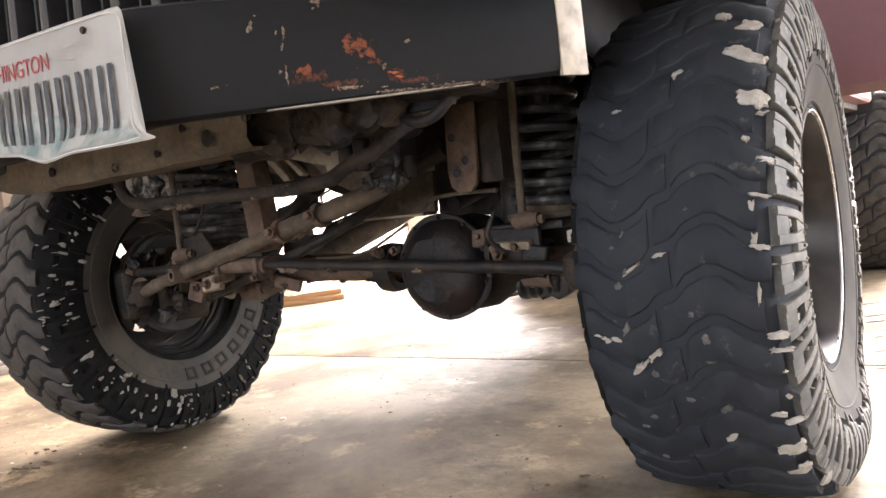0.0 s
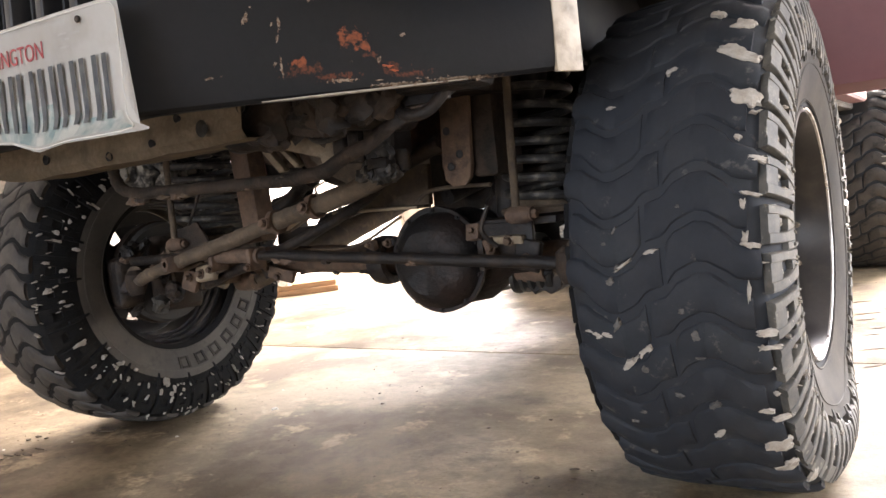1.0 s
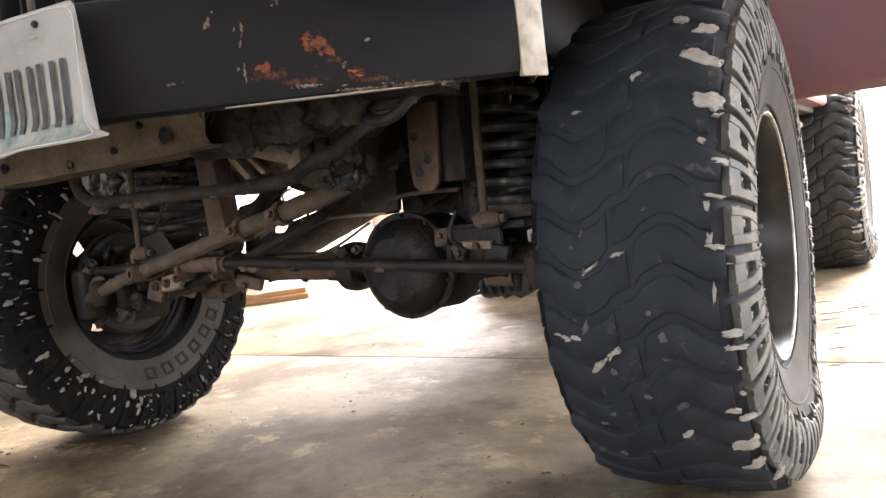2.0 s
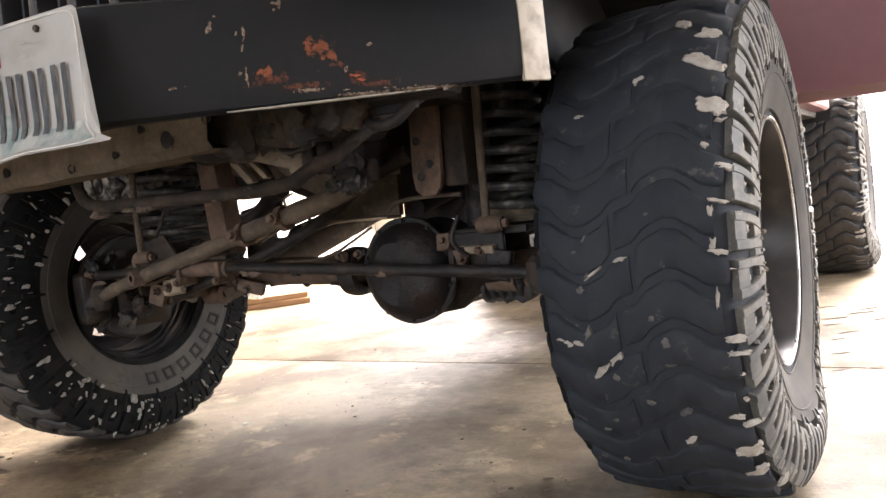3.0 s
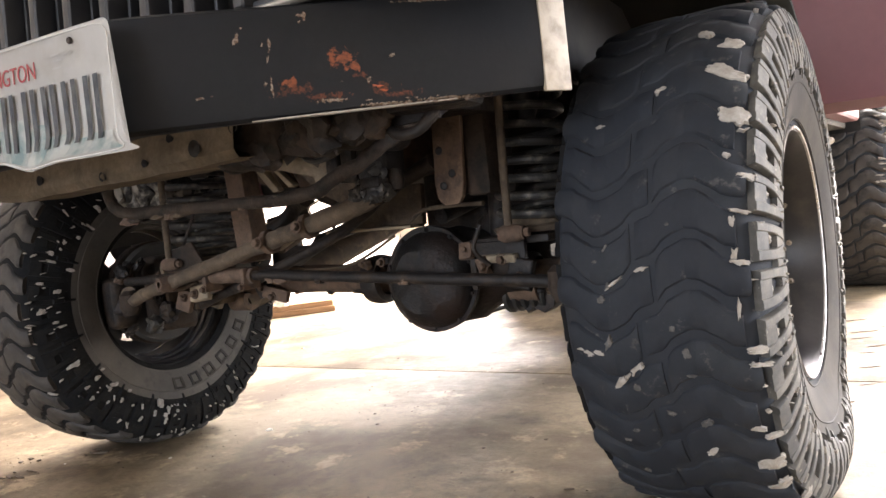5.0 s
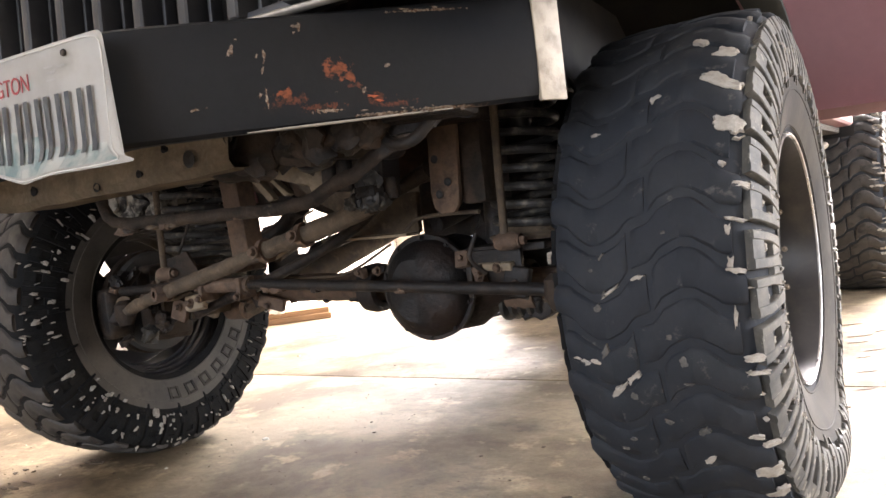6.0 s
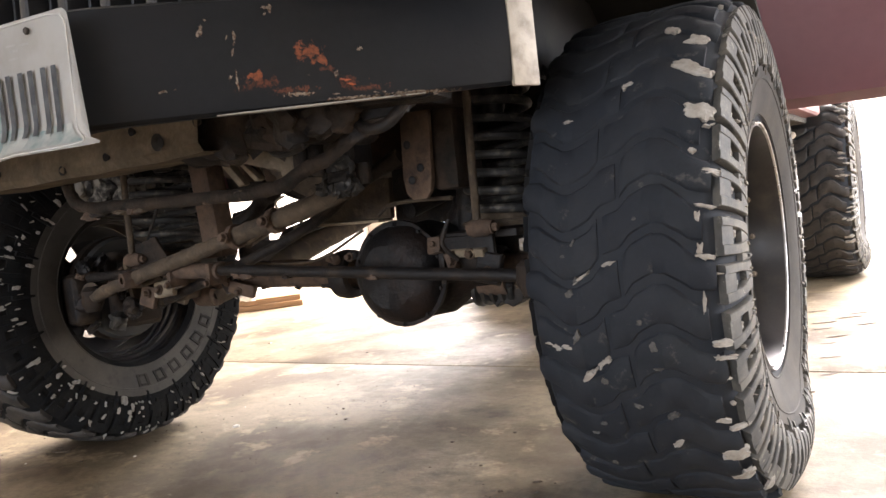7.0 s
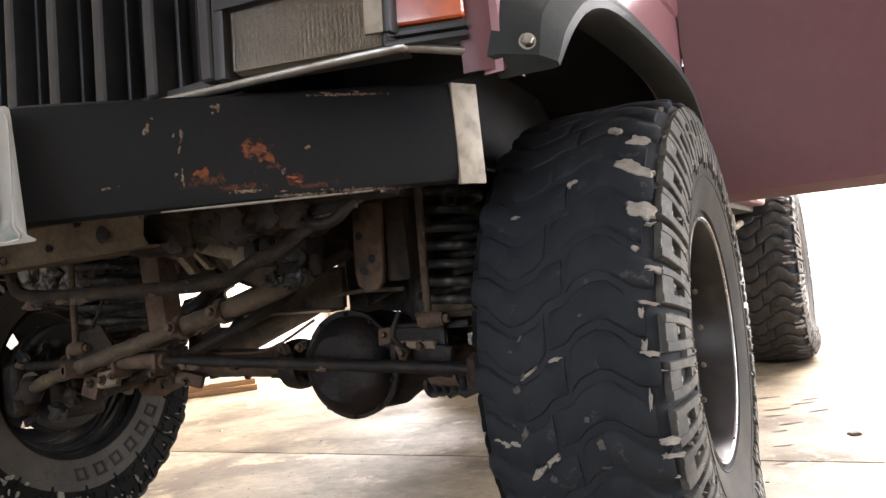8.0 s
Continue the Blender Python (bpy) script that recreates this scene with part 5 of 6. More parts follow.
def plate_at(u, v, h=0.0):
    """u across, v up from the plate's middle; the lower edge is curled forward and buckled."""
    curl = max(0.0, -v - .030) / .046
    lift = min(max((u + .02) / .09, 0), 1)
    out = .022 * curl ** 2 * lift + .004 * curl * math.sin(u * 26 + 1.2) + .0005 * math.sin(u * 30) * math.sin(v * 25)
    for (ua, da), (ub, db) in zip(FOLD, FOLD[1:]):
        if ua <= u <= ub:
            drop = (da + (db - da) * (u - ua) / (ub - ua)) * curl
    side = .066 * min(max((u - .105) / .045, 0), 1) * curl ** 3.2
    return Vector((u + side, -out - h, v + drop))


def plate_grid(u0, u1, v0, v1, nu, nv, h, thick=.0012, radius=0.0):
    bm = bmesh.new()
    grid = []
    for i in range(nu + 1):
        col = []
        for j in range(nv + 1):
            u, v = u0 + (u1 - u0) * i / nu, v0 + (v1 - v0) * j / nv
            if radius:
                # rounded corners
                cu, cv = max(abs(u) - (PW / 2 - radius), 0), max(abs(v) - (PH / 2 - radius), 0)
                d = math.hypot(cu, cv)
                if d > radius:
                    u = math.copysign(PW / 2 - radius + cu * radius / d, u)
                    v = math.copysign(PH / 2 - radius + cv * radius / d, v)
            col.append(bm.verts.new(plate_at(u, v, h)))
        grid.append(col)
    for i in range(nu):
        for j in range(nv):
            bm.faces.new((grid[i][j], grid[i + 1][j], grid[i + 1][j + 1], grid[i][j + 1]))
    bmesh.ops.solidify(bm, geom=bm.faces[:], thickness=thick)
    bmesh.ops.transform(bm, matrix=plate_m, verts=bm.verts)
    return bm


plate = part("number_plate", plate_grid(-PW / 2, PW / 2, -PH / 2, PH / 2, 44, 26, 0, .0012, .011), M_PLATE, jeep, "bent white number plate with red state name and curled lower edge", 60)
rim_line = []
for k in range(120):
    a = 2 * math.pi * k / 120
    c, s_ = math.cos(a), math.sin(a)
    e = 14
    r = 1 / ((abs(c) ** e + abs(s_) ** e) ** (1 / e))
    rim_line.append(plate_m @ plate_at(c * r * (PW / 2 - .0035), s_ * r * (PH / 2 - .0035), .0012))
part("plate_rim", tube(rim_line + [rim_line[0]], .0008, 8, curved=False), M_PLATE, plate)
# pale blue mountain band low on the plate
rb = random.Random(12)
for u0, u1, top in ((-.14, -.09, -.030), (-.09, -.05, -.016), (-.05, -.01, -.008), (-.01, .03, -.018), (.03, .075, -.034), (.075, .11, -.044), (.11, .143, -.040)):
    part("blue_band", plate_grid(u0 + .0005, u1, -.068, top, 6, 5, .0015, .0004), M_PLATE_BLUE, plate)
# seven plain upright bars stand where the characters are pressed
for k in range(7):
    u = -.118 + .0385 * k + (.004 if k > 2 else 0)
    for du in (-.0085, .0085):
        part("raised_bar", plate_grid(u + du - .0042, u + du + .0042, -.050, .022, 2, 12, .0035, .002), M_CHAR, plate)
# state name
txt = bpy.data.curves.new("state_name", "FONT")
txt.body, txt.size, txt.extrude, txt.align_x, txt.align_y, txt.space_character = "WASHINGTON", .027, .0002, "CENTER", "CENTER", 1.0
state = new("state_name", txt)
state.data.materials.append(M_RED)
state.parent = plate
state.matrix_local = plate_m @ pose(-.060, -.0012, .041, 90, 0, 0) @ Matrix.Diagonal((.86, 1, 1, 1))
for u in (-.089, .089):
    part("plate_bolt", lathe([(0, 0), (0, .0036), (.0015, .004), (.003, .003), (.003, 0)], plate_m @ Matrix.Translation((u, -.0015, .062)) @ pose(0, 0, 0, 0, 0, -90), 14), M_DARK_STEEL, plate)
for u, v in ((.058, .052), (.062, .046), (.08, .05), (.06, .038)):
    part("sticker_ghost", plate_grid(u - .008, u + .008, v - .0012, v + .0012, 2, 1, .0014, .0002), M_GHOST, plate)

# ---------- grille, lamps and trim ----------
grille = part("grille", box((1.02, .03, .012), (0, -.585, .815), (0, 0, 0), .004), M_GRILLE, jeep, "black plastic grille with upright slots")
part("grille_backing", box((1.0, .02, .24), (0, -.535, .94), (0, 0, 0), .003), M_BLACK, grille)
part("top_rail", box((1.02, .04, .03), (0, -.583, 1.055), (0, 0, 0), .008), M_GRILLE, grille)
for k in range(12):
    x = -.515 + .0905 * k
    bm = box((.020, .045, .25), (x, -.588, .935), (-3, 0, 0), .007, 3)
    box((.007, .02, .25), (x - .018, -.570, .935), (-3, 0, 0), .003, bm=bm)
    box((.007, .02, .25), (x + .018, -.570, .935), (-3, 0, 0), .003, bm=bm)
    part("grille_bar", bm, M_GRILLE, grille)
    if k < 11:
        for j in range(5):
            part("grille_fin", box((.0035, .012, .23), (x + .028 + .0085 * j, -.551, .935), (-3, 0, 0), .001, 1), M_BLACK, grille)

for s in (-1, 1):
    # headlight in its bezel
    cx = s * .615
    hl = part("headlight", box((.205, .05, .15), (cx, -.572, .880), (0, s * 3.5, s * 5), .012, 3), M_LAMP, jeep, "yellowed rectangular headlight with ribbed glass")
    bm = bmesh.new()
    n = 34 * 4
    c = Matrix.Translation((cx, -.602, .880)) @ pose(0, 0, 0, 0, s * 3.5, s * 5)
    cols = []
    for i in range(n + 1):
        x = -.095 + .19 * i / n
        d = -.0016 * abs(math.sin(math.pi * i / 4))
        cols.append([bm.verts.new(c @ Vector((x, d, z))) for z in (-.071, 0, .071)])
    for p, q in zip(cols, cols[1:]):
        for j in range(2):
            bm.faces.new((p[j], q[j], q[j + 1], p[j + 1]))
    bmesh.ops.solidify(bm, geom=bm.faces[:], thickness=.003)
    part("ribbed_lens", bm, M_GLASS, hl, "ribbed clear headlight glass")
    bm = bmesh.new()
    for dx, dz, w, h in ((0, .078, .22, .010), (0, -.0735, .20, .004), (-.106 * s, 0, .016, .16), (.105 * s, .008, .008, .136)):
        box((w, .036, h), (cx + dx, (-.594 if dz >= 0 else -.572) + .087 * s * dx, .880 + dz - .061 * s * dx), (0, s * 3.5, s * 5), .003, bm=bm)
    box((.222, .034, .078), (cx, -.598, .919), (0, s * 1.5, s * 5), .006, bm=bm)
    part("bezel", bm, M_GRILLE, hl)
    # bright strip inside the headlight
    part("chrome_strip", box((.022, .004, .12), (cx + s * .088, -.597, .877), (0, s * 3.5, s * 5), .0015), M_ALU, hl)
    # chrome moulding below the lamps, kinked up round the corner
    bm = tube([(s * .30, -.612, .808), (s * .5, -.605, .803), (s * .70, -.585, .801), (s * .725, -.572, .801), (s * .775, -.545, .792)], .0042, 10, 5, flat=1.2)
    box((.006, .012, .14), (s * .781, -.538, .855), (0, 0, s * 30), .002, bm=bm)
    part("chrome_moulding", bm, M_CHROME, jeep, "worn chrome moulding below the headlight")
    # corner marker lamp
    mk = part("marker_lamp", box((.085, .03, .10), (s * .741, -.562, .873), (0, 0, s * 21), .006, 3), M_AMBER, jeep, "amber corner marker lamp")
    bm = box((.088, .033, .009), (s * .741, -.560, .8165), (0, 0, s * 21), .004)
    box((.088, .03, .007), (s * .741, -.562, .806), (0, 0, s * 21), .003, bm=bm)
    box((.010, .035, .14), (s * .700, -.574, .875), (0, 0, s * 21), .003, bm=bm)
    part("lamp_frame", bm, M_GRILLE, mk)
    part("lamp_screw", bolt((s * .752, -.577, .850), (s * .35, -1, 0), .003, .004), M_DARK_STEEL, mk)

# black panels added where the gap between grille and bumper lies in shade
part("lower_valance", box((.98, .06, .020), (0, -.535, .797), (0, 0, 0), .004), M_BLACK, jeep)
part("lower_valance", box((1.20, .03, .08), (0, -.36, .80), (0, 0, 0), .004), M_BLACK, jeep)

# ---------- bodywork ----------
ARCH = [(q.x, q.y) for q in smooth_path([(-.520, .764, 0), (-.470, .812, 0), (-.375, .866, 0), (-.24, .896, 0), (0, .902, 0), (.24, .89, 0), (.37, .85, 0), (.46, .77, 0), (.50, .66, 0)], 4)]
for s in (-1, 1):
    # fender side panel round the wheel opening
    outline = [(-.535, .765)] + [(y, z + .004) for y, z in ARCH[1:-1]] + [(.50, .66), (.565, .66), (.565, 1.12), (-.50, 1.10), (-.535, 1.0)]
    m = Matrix(((0, 0, s, s * .790), (1, 0, 0, 0), (0, 1, 0, 0), (0, 0, 0, 1)))
    bm = prism(outline, .022, m, 0.0)
    fender = part("fender", bm, M_MAROON, jeep, "maroon front fender with dull chipped paint")
    # rounded front corner of the fender
    bm = bmesh.new()
    pts = [(s * .772, -.548), (s * .788, -.546), (s * .803, -.535), (s * .812, -.516), (s * .8135, -.48)]
    rows = [[bm.verts.new((x, y, z)) for x, y in pts] for z in (.768, .78, .85, 1.0, 1.10)]
    for a, b in zip(rows, rows[1:]):
        for k in range(len(pts) - 1):
            bm.faces.new((a[k], a[k + 1], b[k + 1], b[k]))
    bmesh.ops.solidify(bm, geom=bm.faces[:], thickness=.003)
    part("fender_corner", bm, M_MAROON, fender)
    # flare: an angular plastic lip following the opening
    bm = bmesh.new()
    sec = [(.796, 0, .060), (.812, 0, .058), (.850, 0, .030), (.862, 0, .010), (.866, 0, .002), (.866, 0, -.010), (.856, 0, -.013), (.80, 0, -.008)]
    rings = []
    for i, (y, z) in enumerate(ARCH):
        (ya, za), (yb, zb) = ARCH[max(i - 2, 0)], ARCH[min(i + 2, len(ARCH) - 1)]
        d = Vector((yb - ya, zb - za)).normalized()
        nrm = Vector((-d[1], d[0]))
        f = min(1.0, .45 + .2 * i)
        rings.append([bm.verts.new((s * x, y + nrm[0] * o * f, z + nrm[1] * o * f)) for x, _, o in sec])
    for a, b in zip(rings, rings[1:]):
        for k in range(len(sec)):
            bm.faces.new((a[k], a[(k + 1) % len(sec)], b[(k + 1) % len(sec)], b[k]))
    bm.faces.new(rings[0])
    bm.faces.new(rings[-1][::-1])
    flare = part("fender_flare", bm, M_FLARE, jeep, "faded dark grey plastic wheel-arch flare", 22)
    part("flare_bolt", bolt((s * .838, -.528, .790), (s * .5, -1, .1), .006, .010), M_CHROME, flare)
    # inner wheel-house lining
    bm = bmesh.new()
    ring = []
    for y, z in ((-.42, .80), (-.40, .88), (-.34, .93), (0, .96), (.36, .93), (.48, .84), (.52, .62)):
        ring.append((bm.verts.new((s * .53, y, z)), bm.verts.new((s * .825, y, z))))
    for a, b in zip(ring, ring[1:]):
        bm.faces.new((a[0], a[1], b[1], b[0]))
    bmesh.ops.solidify(bm, geom=bm.faces[:], thickness=.004)
    part("wheel_house", bm, M_BLACK, jeep)

bm = box((1.64, 1.12, .05), (0, .02, 1.10), (1.5, 0, 0), .02, 3)
part("bonnet", bm, M_MAROON, jeep)
part("header_panel", box((1.56, .10, .05), (0, -.53, 1.07), (0, 0, 0), .02, 3), M_MAROON, jeep)

# cab: floor, sides, roof and glass of the body behind the fenders
part("floor_pan", rough_up(box((1.56, 2.6, .05), (0, 1.85, .70), (0, 0, 0), .01), .003, 6), M_DARK_STEEL, jeep)
part("firewall", box((1.58, .05, .50), (0, .58, .93), (0, 0, 0), .01), M_BLACK, jeep)
for s in (-1, 1):
    part("rocker_panel", box((.07, 1.45, .08), (s * .80, 1.28, .735), (0, 0, 0), .02, 3), M_MAROON, jeep)
    part("rear_quarter", prism([(1.62, .74), (2.10, .74), (2.18, .86), (2.30, .92), (2.86, .92), (2.98, .86), (3.05, .72), (3.42, .74), (3.44, 1.14), (1.62, 1.14)], .03,
                               Matrix(((0, 0, s, s * .815), (1, 0, 0, 0), (0, 1, 0, 0), (0, 0, 0, 1)))), M_MAROON, jeep)
    bm = bmesh.new()
    ring = [(bm.verts.new((s * .50, 2.58 + y, z)), bm.verts.new((s * .83, 2.58 + y, z))) for y, z in ((-.52, .66), (-.46, .80), (-.34, .89), (0, .93), (.34, .89), (.46, .80), (.50, .66))]
    for p, q in zip(ring, ring[1:]):
        bm.faces.new((p[0], p[1], q[1], q[0]))
    bmesh.ops.solidify(bm, geom=bm.faces[:], thickness=.004)
    part("wheel_house", bm, M_BLACK, jeep)
    bm = tube([(s * .80, .60, 1.13), (s * .70, 1.06, 1.62)], .035, 10, curved=False)
    for y in (1.62, 2.55, 3.36):
        tube([(s * .81, y, 1.12), (s * .72, y - .02, 1.64)], .035, 10, curved=False, bm=bm)
    part("pillars", bm, M_MAROON, jeep)
    part("side_window", box((.006, 1.66, .46), (s * .766, 2.5, 1.38), (0, s * -10, 0), .001), M_GLASS_DARK, jeep)
part("roof", box((1.44, 2.40, .06), (0, 2.22, 1.67), (0, 0, 0), .025, 3), M_MAROON, jeep)
part("windscreen", box((1.40, .64, .006), (0, .83, 1.38), (48, 0, 0), .001), M_GLASS_DARK, jeep)
part("tailgate", box((1.56, .05, .42), (0, 3.42, .95), (0, 0, 0), .012), M_MAROON, jeep)
part("rear_window", box((1.40, .006, .46), (0, 3.38, 1.39), (6, 0, 0), .001), M_GLASS_DARK, jeep)
part("closed_door", prism([(.575, .66), (1.60, .66), (1.60, 1.14), (.575, 1.14)], .04, Matrix(((0, 0, -1, -.805), (1, 0, 0, 0), (0, 1, 0, 0), (0, 0, 0, 1))), .006), M_MAROON, jeep)

# the open door, swung out on its front hinges
door_m = pose(.813, .567, .655, 0, 0, 14)
bm = bmesh.new()
prof = [(0.0, .045), (.02, .0), (.10, -.012), (.30, -.022), (.44, -.014), (.46, -.018), (.52, -.016)]
nx = 12
rows = []
for z, out in prof:
    rows.append([bm.verts.new((1.02 * k / nx, out, z)) for k in range(nx + 1)])
for a, b in zip(rows, rows[1:]):
    for k in range(nx):
        bm.faces.new((a[k], a[k + 1], b[k + 1], b[k]))
bmesh.ops.solidify(bm, geom=bm.faces[:], thickness=.004)
bmesh.ops.transform(bm, matrix=door_m, verts=bm.verts)
door = part("open_door", bm, M_MAROON, jeep, "maroon door standing open")
bm = box((1.0, .07, .50), (.51, .06, .27), (0, 0, 0), .02, 3)
bmesh.ops.transform(bm, matrix=door_m, verts=bm.verts)
part("inner_panel", bm, M_BLACK, door)
bm = tube([(.02, .03, .52), (.42, .03, .99), (.99, .03, .99), (1.0, .03, .52)], .02, 10, curved=False)
bmesh.ops.transform(bm, matrix=door_m, verts=bm.verts)
part("window_frame", bm, M_MAROON, door)
bm = box((.10, .03, .035), (.92, -.025, .40), (0, 0, 0), .01, 3)
bmesh.ops.transform(bm, matrix=door_m, verts=bm.verts)
part("handle", bm, M_CHROME, door)
for z in (.08, .38):
    part("hinge", box((.05, .06, .05), (.79, .60, .655 + z), (0, 0, 14), .01), M_MAROON, door)

# rear axle with leaf springs
part("rear_axle", tube([(-.66, 2.58, .41), (.66, 2.58, .41)], .04, 18, curved=False), M_DARK_STEEL, jeep)
part("rear_differential", lathe([(-.16, .04), (-.12, .09), (0, .13), (.12, .09), (.16, .04)], pose(0, 2.58, .41), 28), M_DARK_STEEL, jeep)
for s in (-1, 1):
    part("spring_shackle", tube([(s * .70, 2.02, .70), (s * .70, 2.0, .655), (s * .70, 2.05, .625), (s * .72, 2.12, .64)], .014, 10), M_ALU, jeep, "pale rear bracket below the sill")
    part("leaf_spring", tube([(s * .50, 1.9, .62), (s * .50, 2.2, .52), (s * .50, 2.58, .48), (s * .50, 2.95, .54), (s * .50, 3.3, .66)], .022, 10, flat=1.4), M_RUST, jeep)
    part("rear_shock", tube([(s * .60, 2.48, .42), (s * .52, 2.40, .80)], .025, 14, curved=False), M_ALU, jeep, "pale rear shock absorber")

# ---------- loose things on the floor ----------
def board(length, w, h, m, mat, label, name="timber_board", group=""):
    ob = part(name, box((w, length, h), (0, 0, 0), (0, 0, 0), .004), mat)
    ob.matrix_world = m
    return tagged(ob, label, "timber", group)


board(.80, .11, .034, pose(-2.44, 2.02, .018, 0, 0, -50), M_WOOD, "raw timber board lying on the concrete floor", group="timber on the floor")
board(.72, .10, .034, pose(-2.42, 2.04, .053, 0, 0, -48), M_WOOD, "raw timber board lying on another board", group="timber on the floor")
rag = part("pale_offcut", lump((0, 0, 0), (.10, .06, .05), 3), M_CHIP)
rag.location = (-2.34, 2.02, .092)
tagged(rag, "pale offcut lying on the timber boards", "offcut")
for k in range(3):
    board(2.2, .22 - .03 * k, .04, pose(-2.62 - .02 * k, .62, .021 + .043 * k, 0, 0, 2 * k - 2), M_DARKWOOD, "grey old board stacked along the wall", group="boards along the wall")
cab = part("wall_panel", box((.03, .70, 1.5), (-2.982, .30, .92), (0, 0, 0), .006), M_SIDING)
tagged(cab, "pale sheet panel fixed flat on the wall", "panel", kind="structure")
post = part("wall_post", box((.05, .045, 2.9), (-2.97, .70, 1.455), (0, 0, 0), .006), M_DARKWOOD)
tagged(post, "dark upright timber post on the wall", "post", kind="structure")
can = part("yellow_box", rough_up(box((.14, .10, .20), (-2.90, .86, .90), (0, 0, 8), .02, 3), .004, 12), M_YELLOW)
tagged(can, "small yellow box on a wall shelf", "box")
shelf = part("wall_shelf", box((.20, .30, .025), (-2.895, .92, .787), (0, 0, 0), .004), M_DARKWOOD)
tagged(shelf, "narrow timber wall shelf", "shelf", kind="structure")
jug = part("red_can", lathe([(0, 0), (0, .10), (.01, .105), (.22, .105), (.25, .06), (.27, .03), (.27, 0)], Matrix.Translation((-2.78, .30, .001 + .129)) @ pose(0, 0, 0, 0, -90, 0), 28), M_REDCAN)
tagged(jug, "red metal can standing by the wall boards", "can")

for x0, y0, x1, y1, r in ((-.887, 1.80, -.77, 2.75, .011), (-1.24, 2.12, -.98, 2.78, .018)):
    pole = part("floor_pole", bar([(x0, y0, r), ((x0 + x1) / 2, (y0 + y1) / 2, r), (x1, y1, r)], r, 12, False, .0006), M_DARK_STEEL)
    tagged(pole, "thin dark metal pole lying on the concrete floor", "pole", "poles on the floor")

# flat clods of dirt knocked off the tyre
rd = random.Random(5)
DIRT_AT = ((-.889, -.349), (-1.043, -.382), (-1.035, -.234), (-1.0, -.25), (-.877, -.144), (-.92, -.36), (.443, -.084))
for i in range(22):
    x, y = rd.choice(DIRT_AT)
    x, y = x + rd.gauss(0, .035), y + rd.gauss(0, .022)
    ob = part("dirt_clod", lump((0, 0, .002), (.006 + .040 * rd.random() ** 2, .004 + .010 * rd.random() ** 2, .0035), i, (0, 0, rd.uniform(-20, 30))), M_GRIT)
    ob.location = (x, y, 0)
    tagged(ob, "flat brown clod of dried dirt on the concrete", "debris", "dirt clods on the floor")

for i, (x, y, big) in enumerate(((1.06, 1.11, .034), (.84, 1.46, .05), (.91, 1.55, .06), (.96, 1.43, .045), (.89, 1.25, .05), (.79, 1.66, .06), (.84, 1.36, .04), (.89, .98, .035), (.90, .80, .03), (.93, 1.62, .05), (.87, 1.15, .03))):
    ob = part("dirt_clod", lump((0, 0, .002), (big * (1.5 if i else 1), big * (.22 if i else .9), .0012 if i else .012), 40 + i, (0, 0, 31 + 6 * math.sin(5 * i))), M_GRIT)
    ob.location = (x, y, 0)
    tagged(ob, "flat dark smear of dried dirt on the concrete" if i else "small dark clod lying on the bright concrete", "debris", "dirt clods on the floor")

# crumbs of dirt fallen from the tyres, too many to count
rc = random.Random(31)
bm = bmesh.new()
for i in range(280):
    cx_, cy_ = rc.choice(((-1.05, -.12), (-1.0, -.2), (.50, -.12), (-.55, .1), (-.4, .5), (.2, .9)))
    x, y, r = rc.gauss(cx_, .22), rc.gauss(cy_, .14), rc.uniform(.0008, .0034)
    q = [bm.verts.new((x + r * rc.uniform(.6, 1.3) * math.cos(6.283 * k / 5), y + r * rc.uniform(.6, 1.3) * math.sin(6.283 * k / 5), .0004)) for k in range(5)]
    t = bm.verts.new((x, y, r * .8))
    for k in range(5):
        bm.faces.new((q[k], q[(k + 1) % 5], t))
ob = part("dirt_crumbs", bm, M_GRIT)
tagged(ob, "dark crumbs of dried dirt scattered on the concrete", "dirt", kind="stuff")

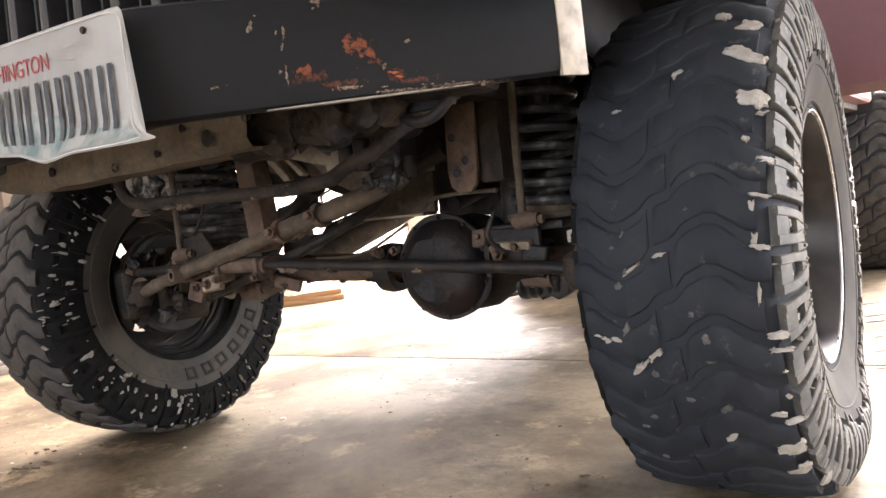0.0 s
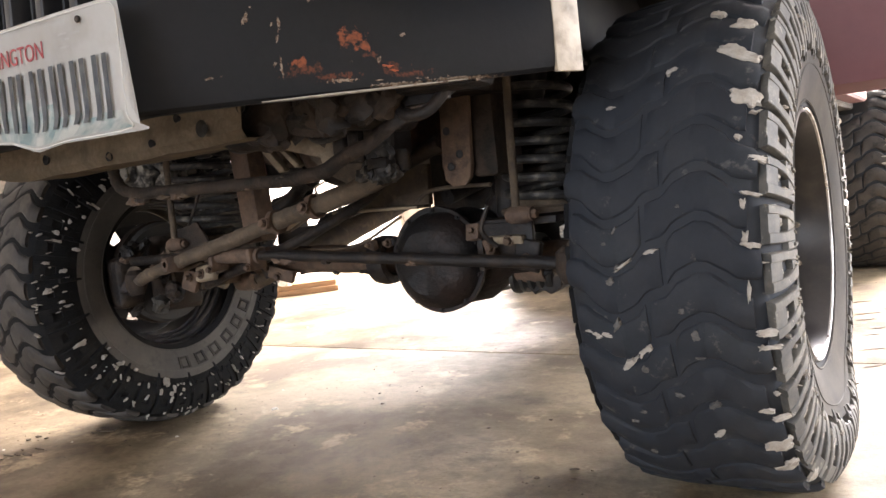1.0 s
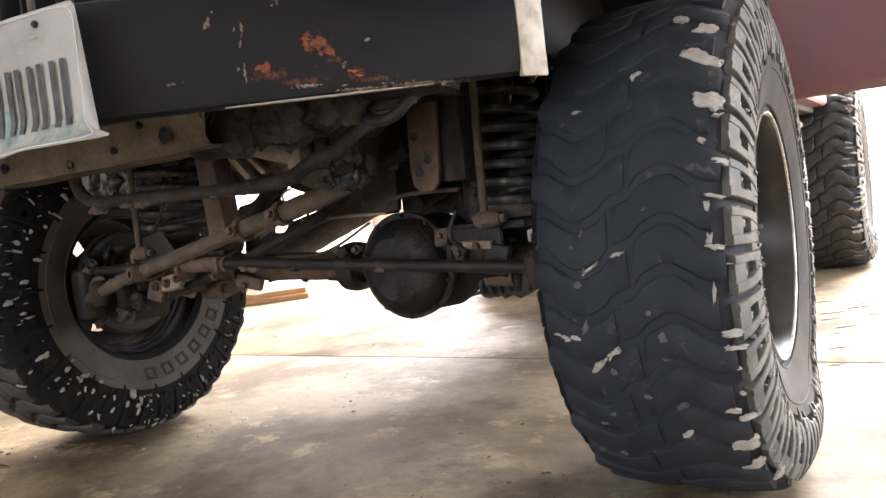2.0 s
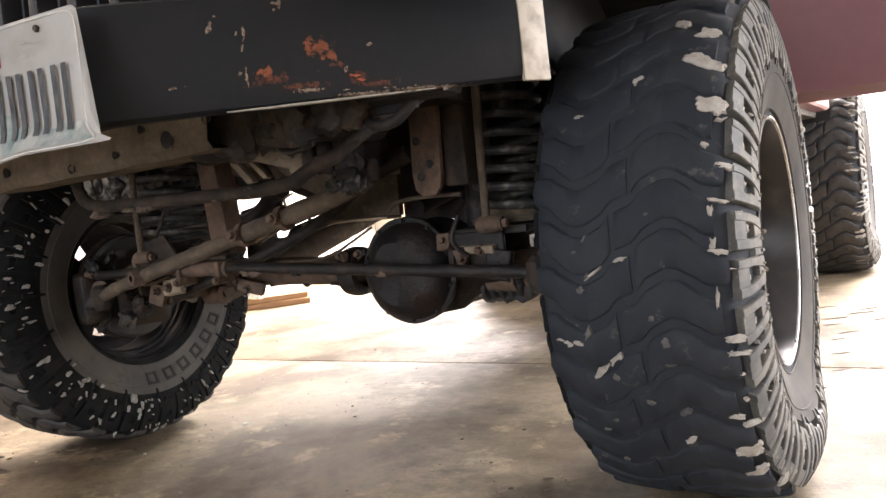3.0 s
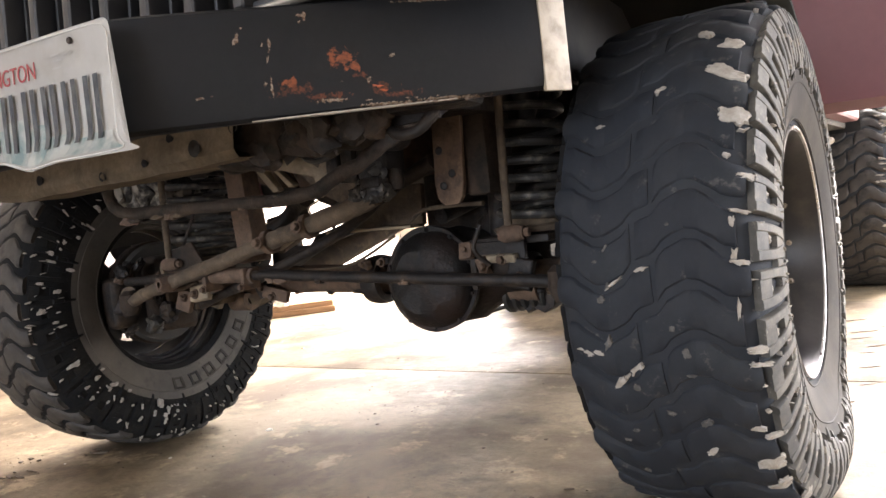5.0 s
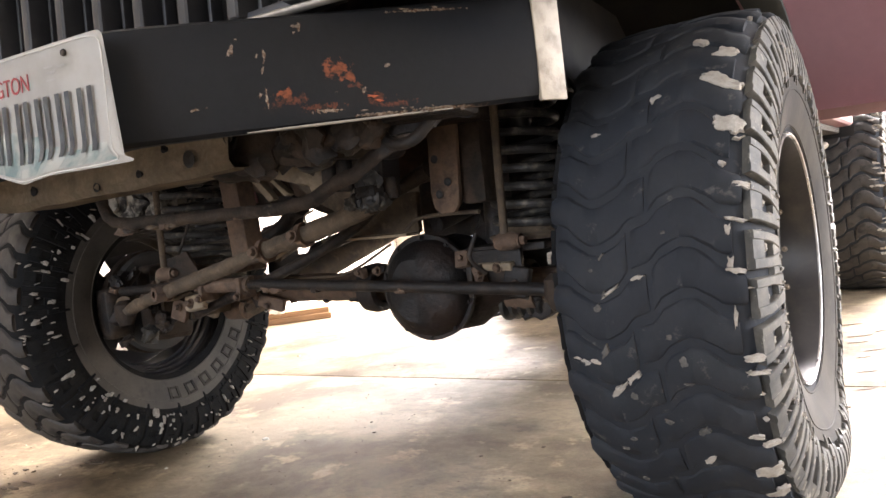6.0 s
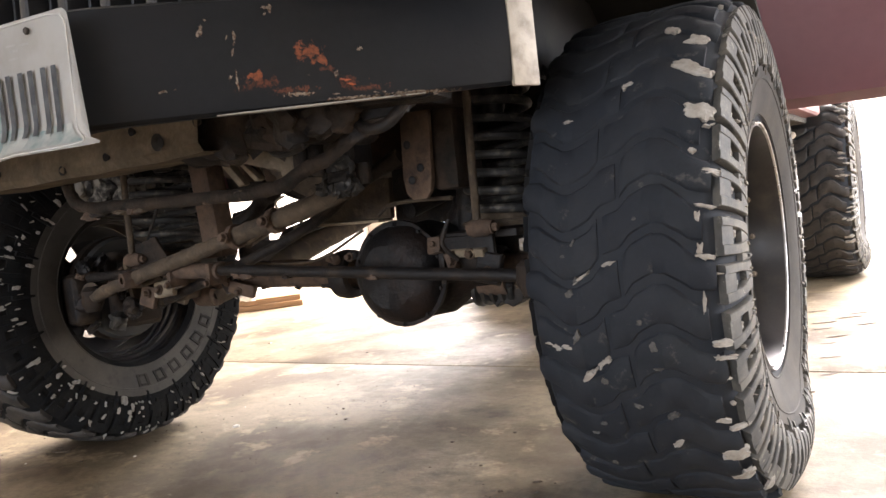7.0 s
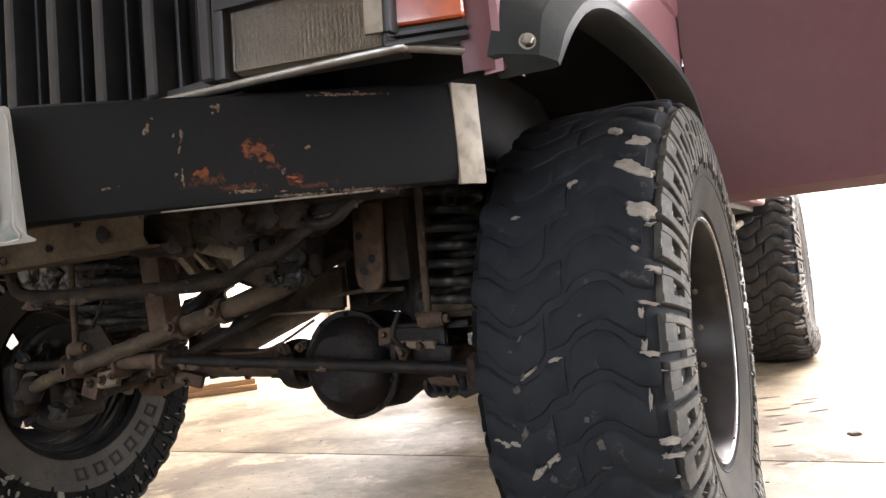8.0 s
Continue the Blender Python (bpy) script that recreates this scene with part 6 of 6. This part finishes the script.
rnd = random.Random(77)
for i in range(42):
    x, y = ((-.489, .139), (-1.05, -.02), (.42, -.08), (-.70, -.18), (-.62, .30), (-.2, .25))[i] if i < 6 else (rnd.uniform(-1.4, .9), rnd.uniform(-.35, 2.2))
    size = .010 if i < 2 else rnd.uniform(.002, .006)
    bm = bmesh.new()
    n = 8
    low = [bm.verts.new((math.cos(6.283 * k / n) * size * rnd.uniform(.7, 1.3), math.sin(6.283 * k / n) * size * rnd.uniform(.6, 1.1), 0)) for k in range(n)]
    top = [bm.verts.new((v.co.x * .75, v.co.y * .75, size * .35)) for v in low]
    bm.faces.new(top)
    for k in range(n):
        bm.faces.new((low[k], low[(k + 1) % n], top[(k + 1) % n], top[k]))
    pale = i in (0, 1) or rnd.random() < .35
    ob = part("paint_chip_on_floor" if pale else "pebble", bm, M_CHIP if pale else M_GRIT)
    ob.location = (x, y, .0005)
    tagged(ob, "pale flake lying on the concrete floor" if pale else "small dark bit of grit on the concrete floor", "debris", "bits on the floor")

# ---------- outside: a parked white car ----------
car = tagged(new("parked_car"), "white saloon car parked on the driveway outside", "car")
car.location = (-8.9, 9.4, 0)
outline = [(-2.1, .28), (-2.15, .62), (-1.9, .78), (-1.1, .86), (-.55, 1.34), (.65, 1.38), (1.4, .95), (2.1, .88), (2.18, .55), (2.1, .28)]
part("body", prism(outline, 1.7, Matrix(((1, 0, 0, 0), (0, 0, 1, -.85), (0, 1, 0, 0), (0, 0, 0, 1))), .04), M_WHITE_CAR, car)
for y in (-.858, .85):
    part("side_window", prism([(-.95, .9), (-.5, 1.28), (.6, 1.31), (1.15, .95)], .008, Matrix(((1, 0, 0, 0), (0, 0, 1, y), (0, 1, 0, 0), (0, 0, 0, 1)))), M_GLASS_DARK, car)
    for x in (-1.3, 1.3):
        wh = part("wheel", lathe([(-.1, .0), (-.1, .2), (-.1, .31), (.1, .31), (.1, .2), (.1, 0)], Matrix.Translation((x, y, .31)) @ pose(0, 0, 0, 0, 0, 90), 28), M_RUBBER, car)
        part("rim", lathe([(-.105, 0), (-.108, .18), (-.1, .2), (.1, .2), (.108, .18), (.105, 0)], Matrix.Translation((x, y, .31)) @ pose(0, 0, 0, 0, 0, 90), 20), M_ALU, wh)
for y in (-.6, .6):
    part("tail_lamp", box((.03, .3, .12), (-2.13, y, .62), (0, 0, 0), .01), M_RED, car)
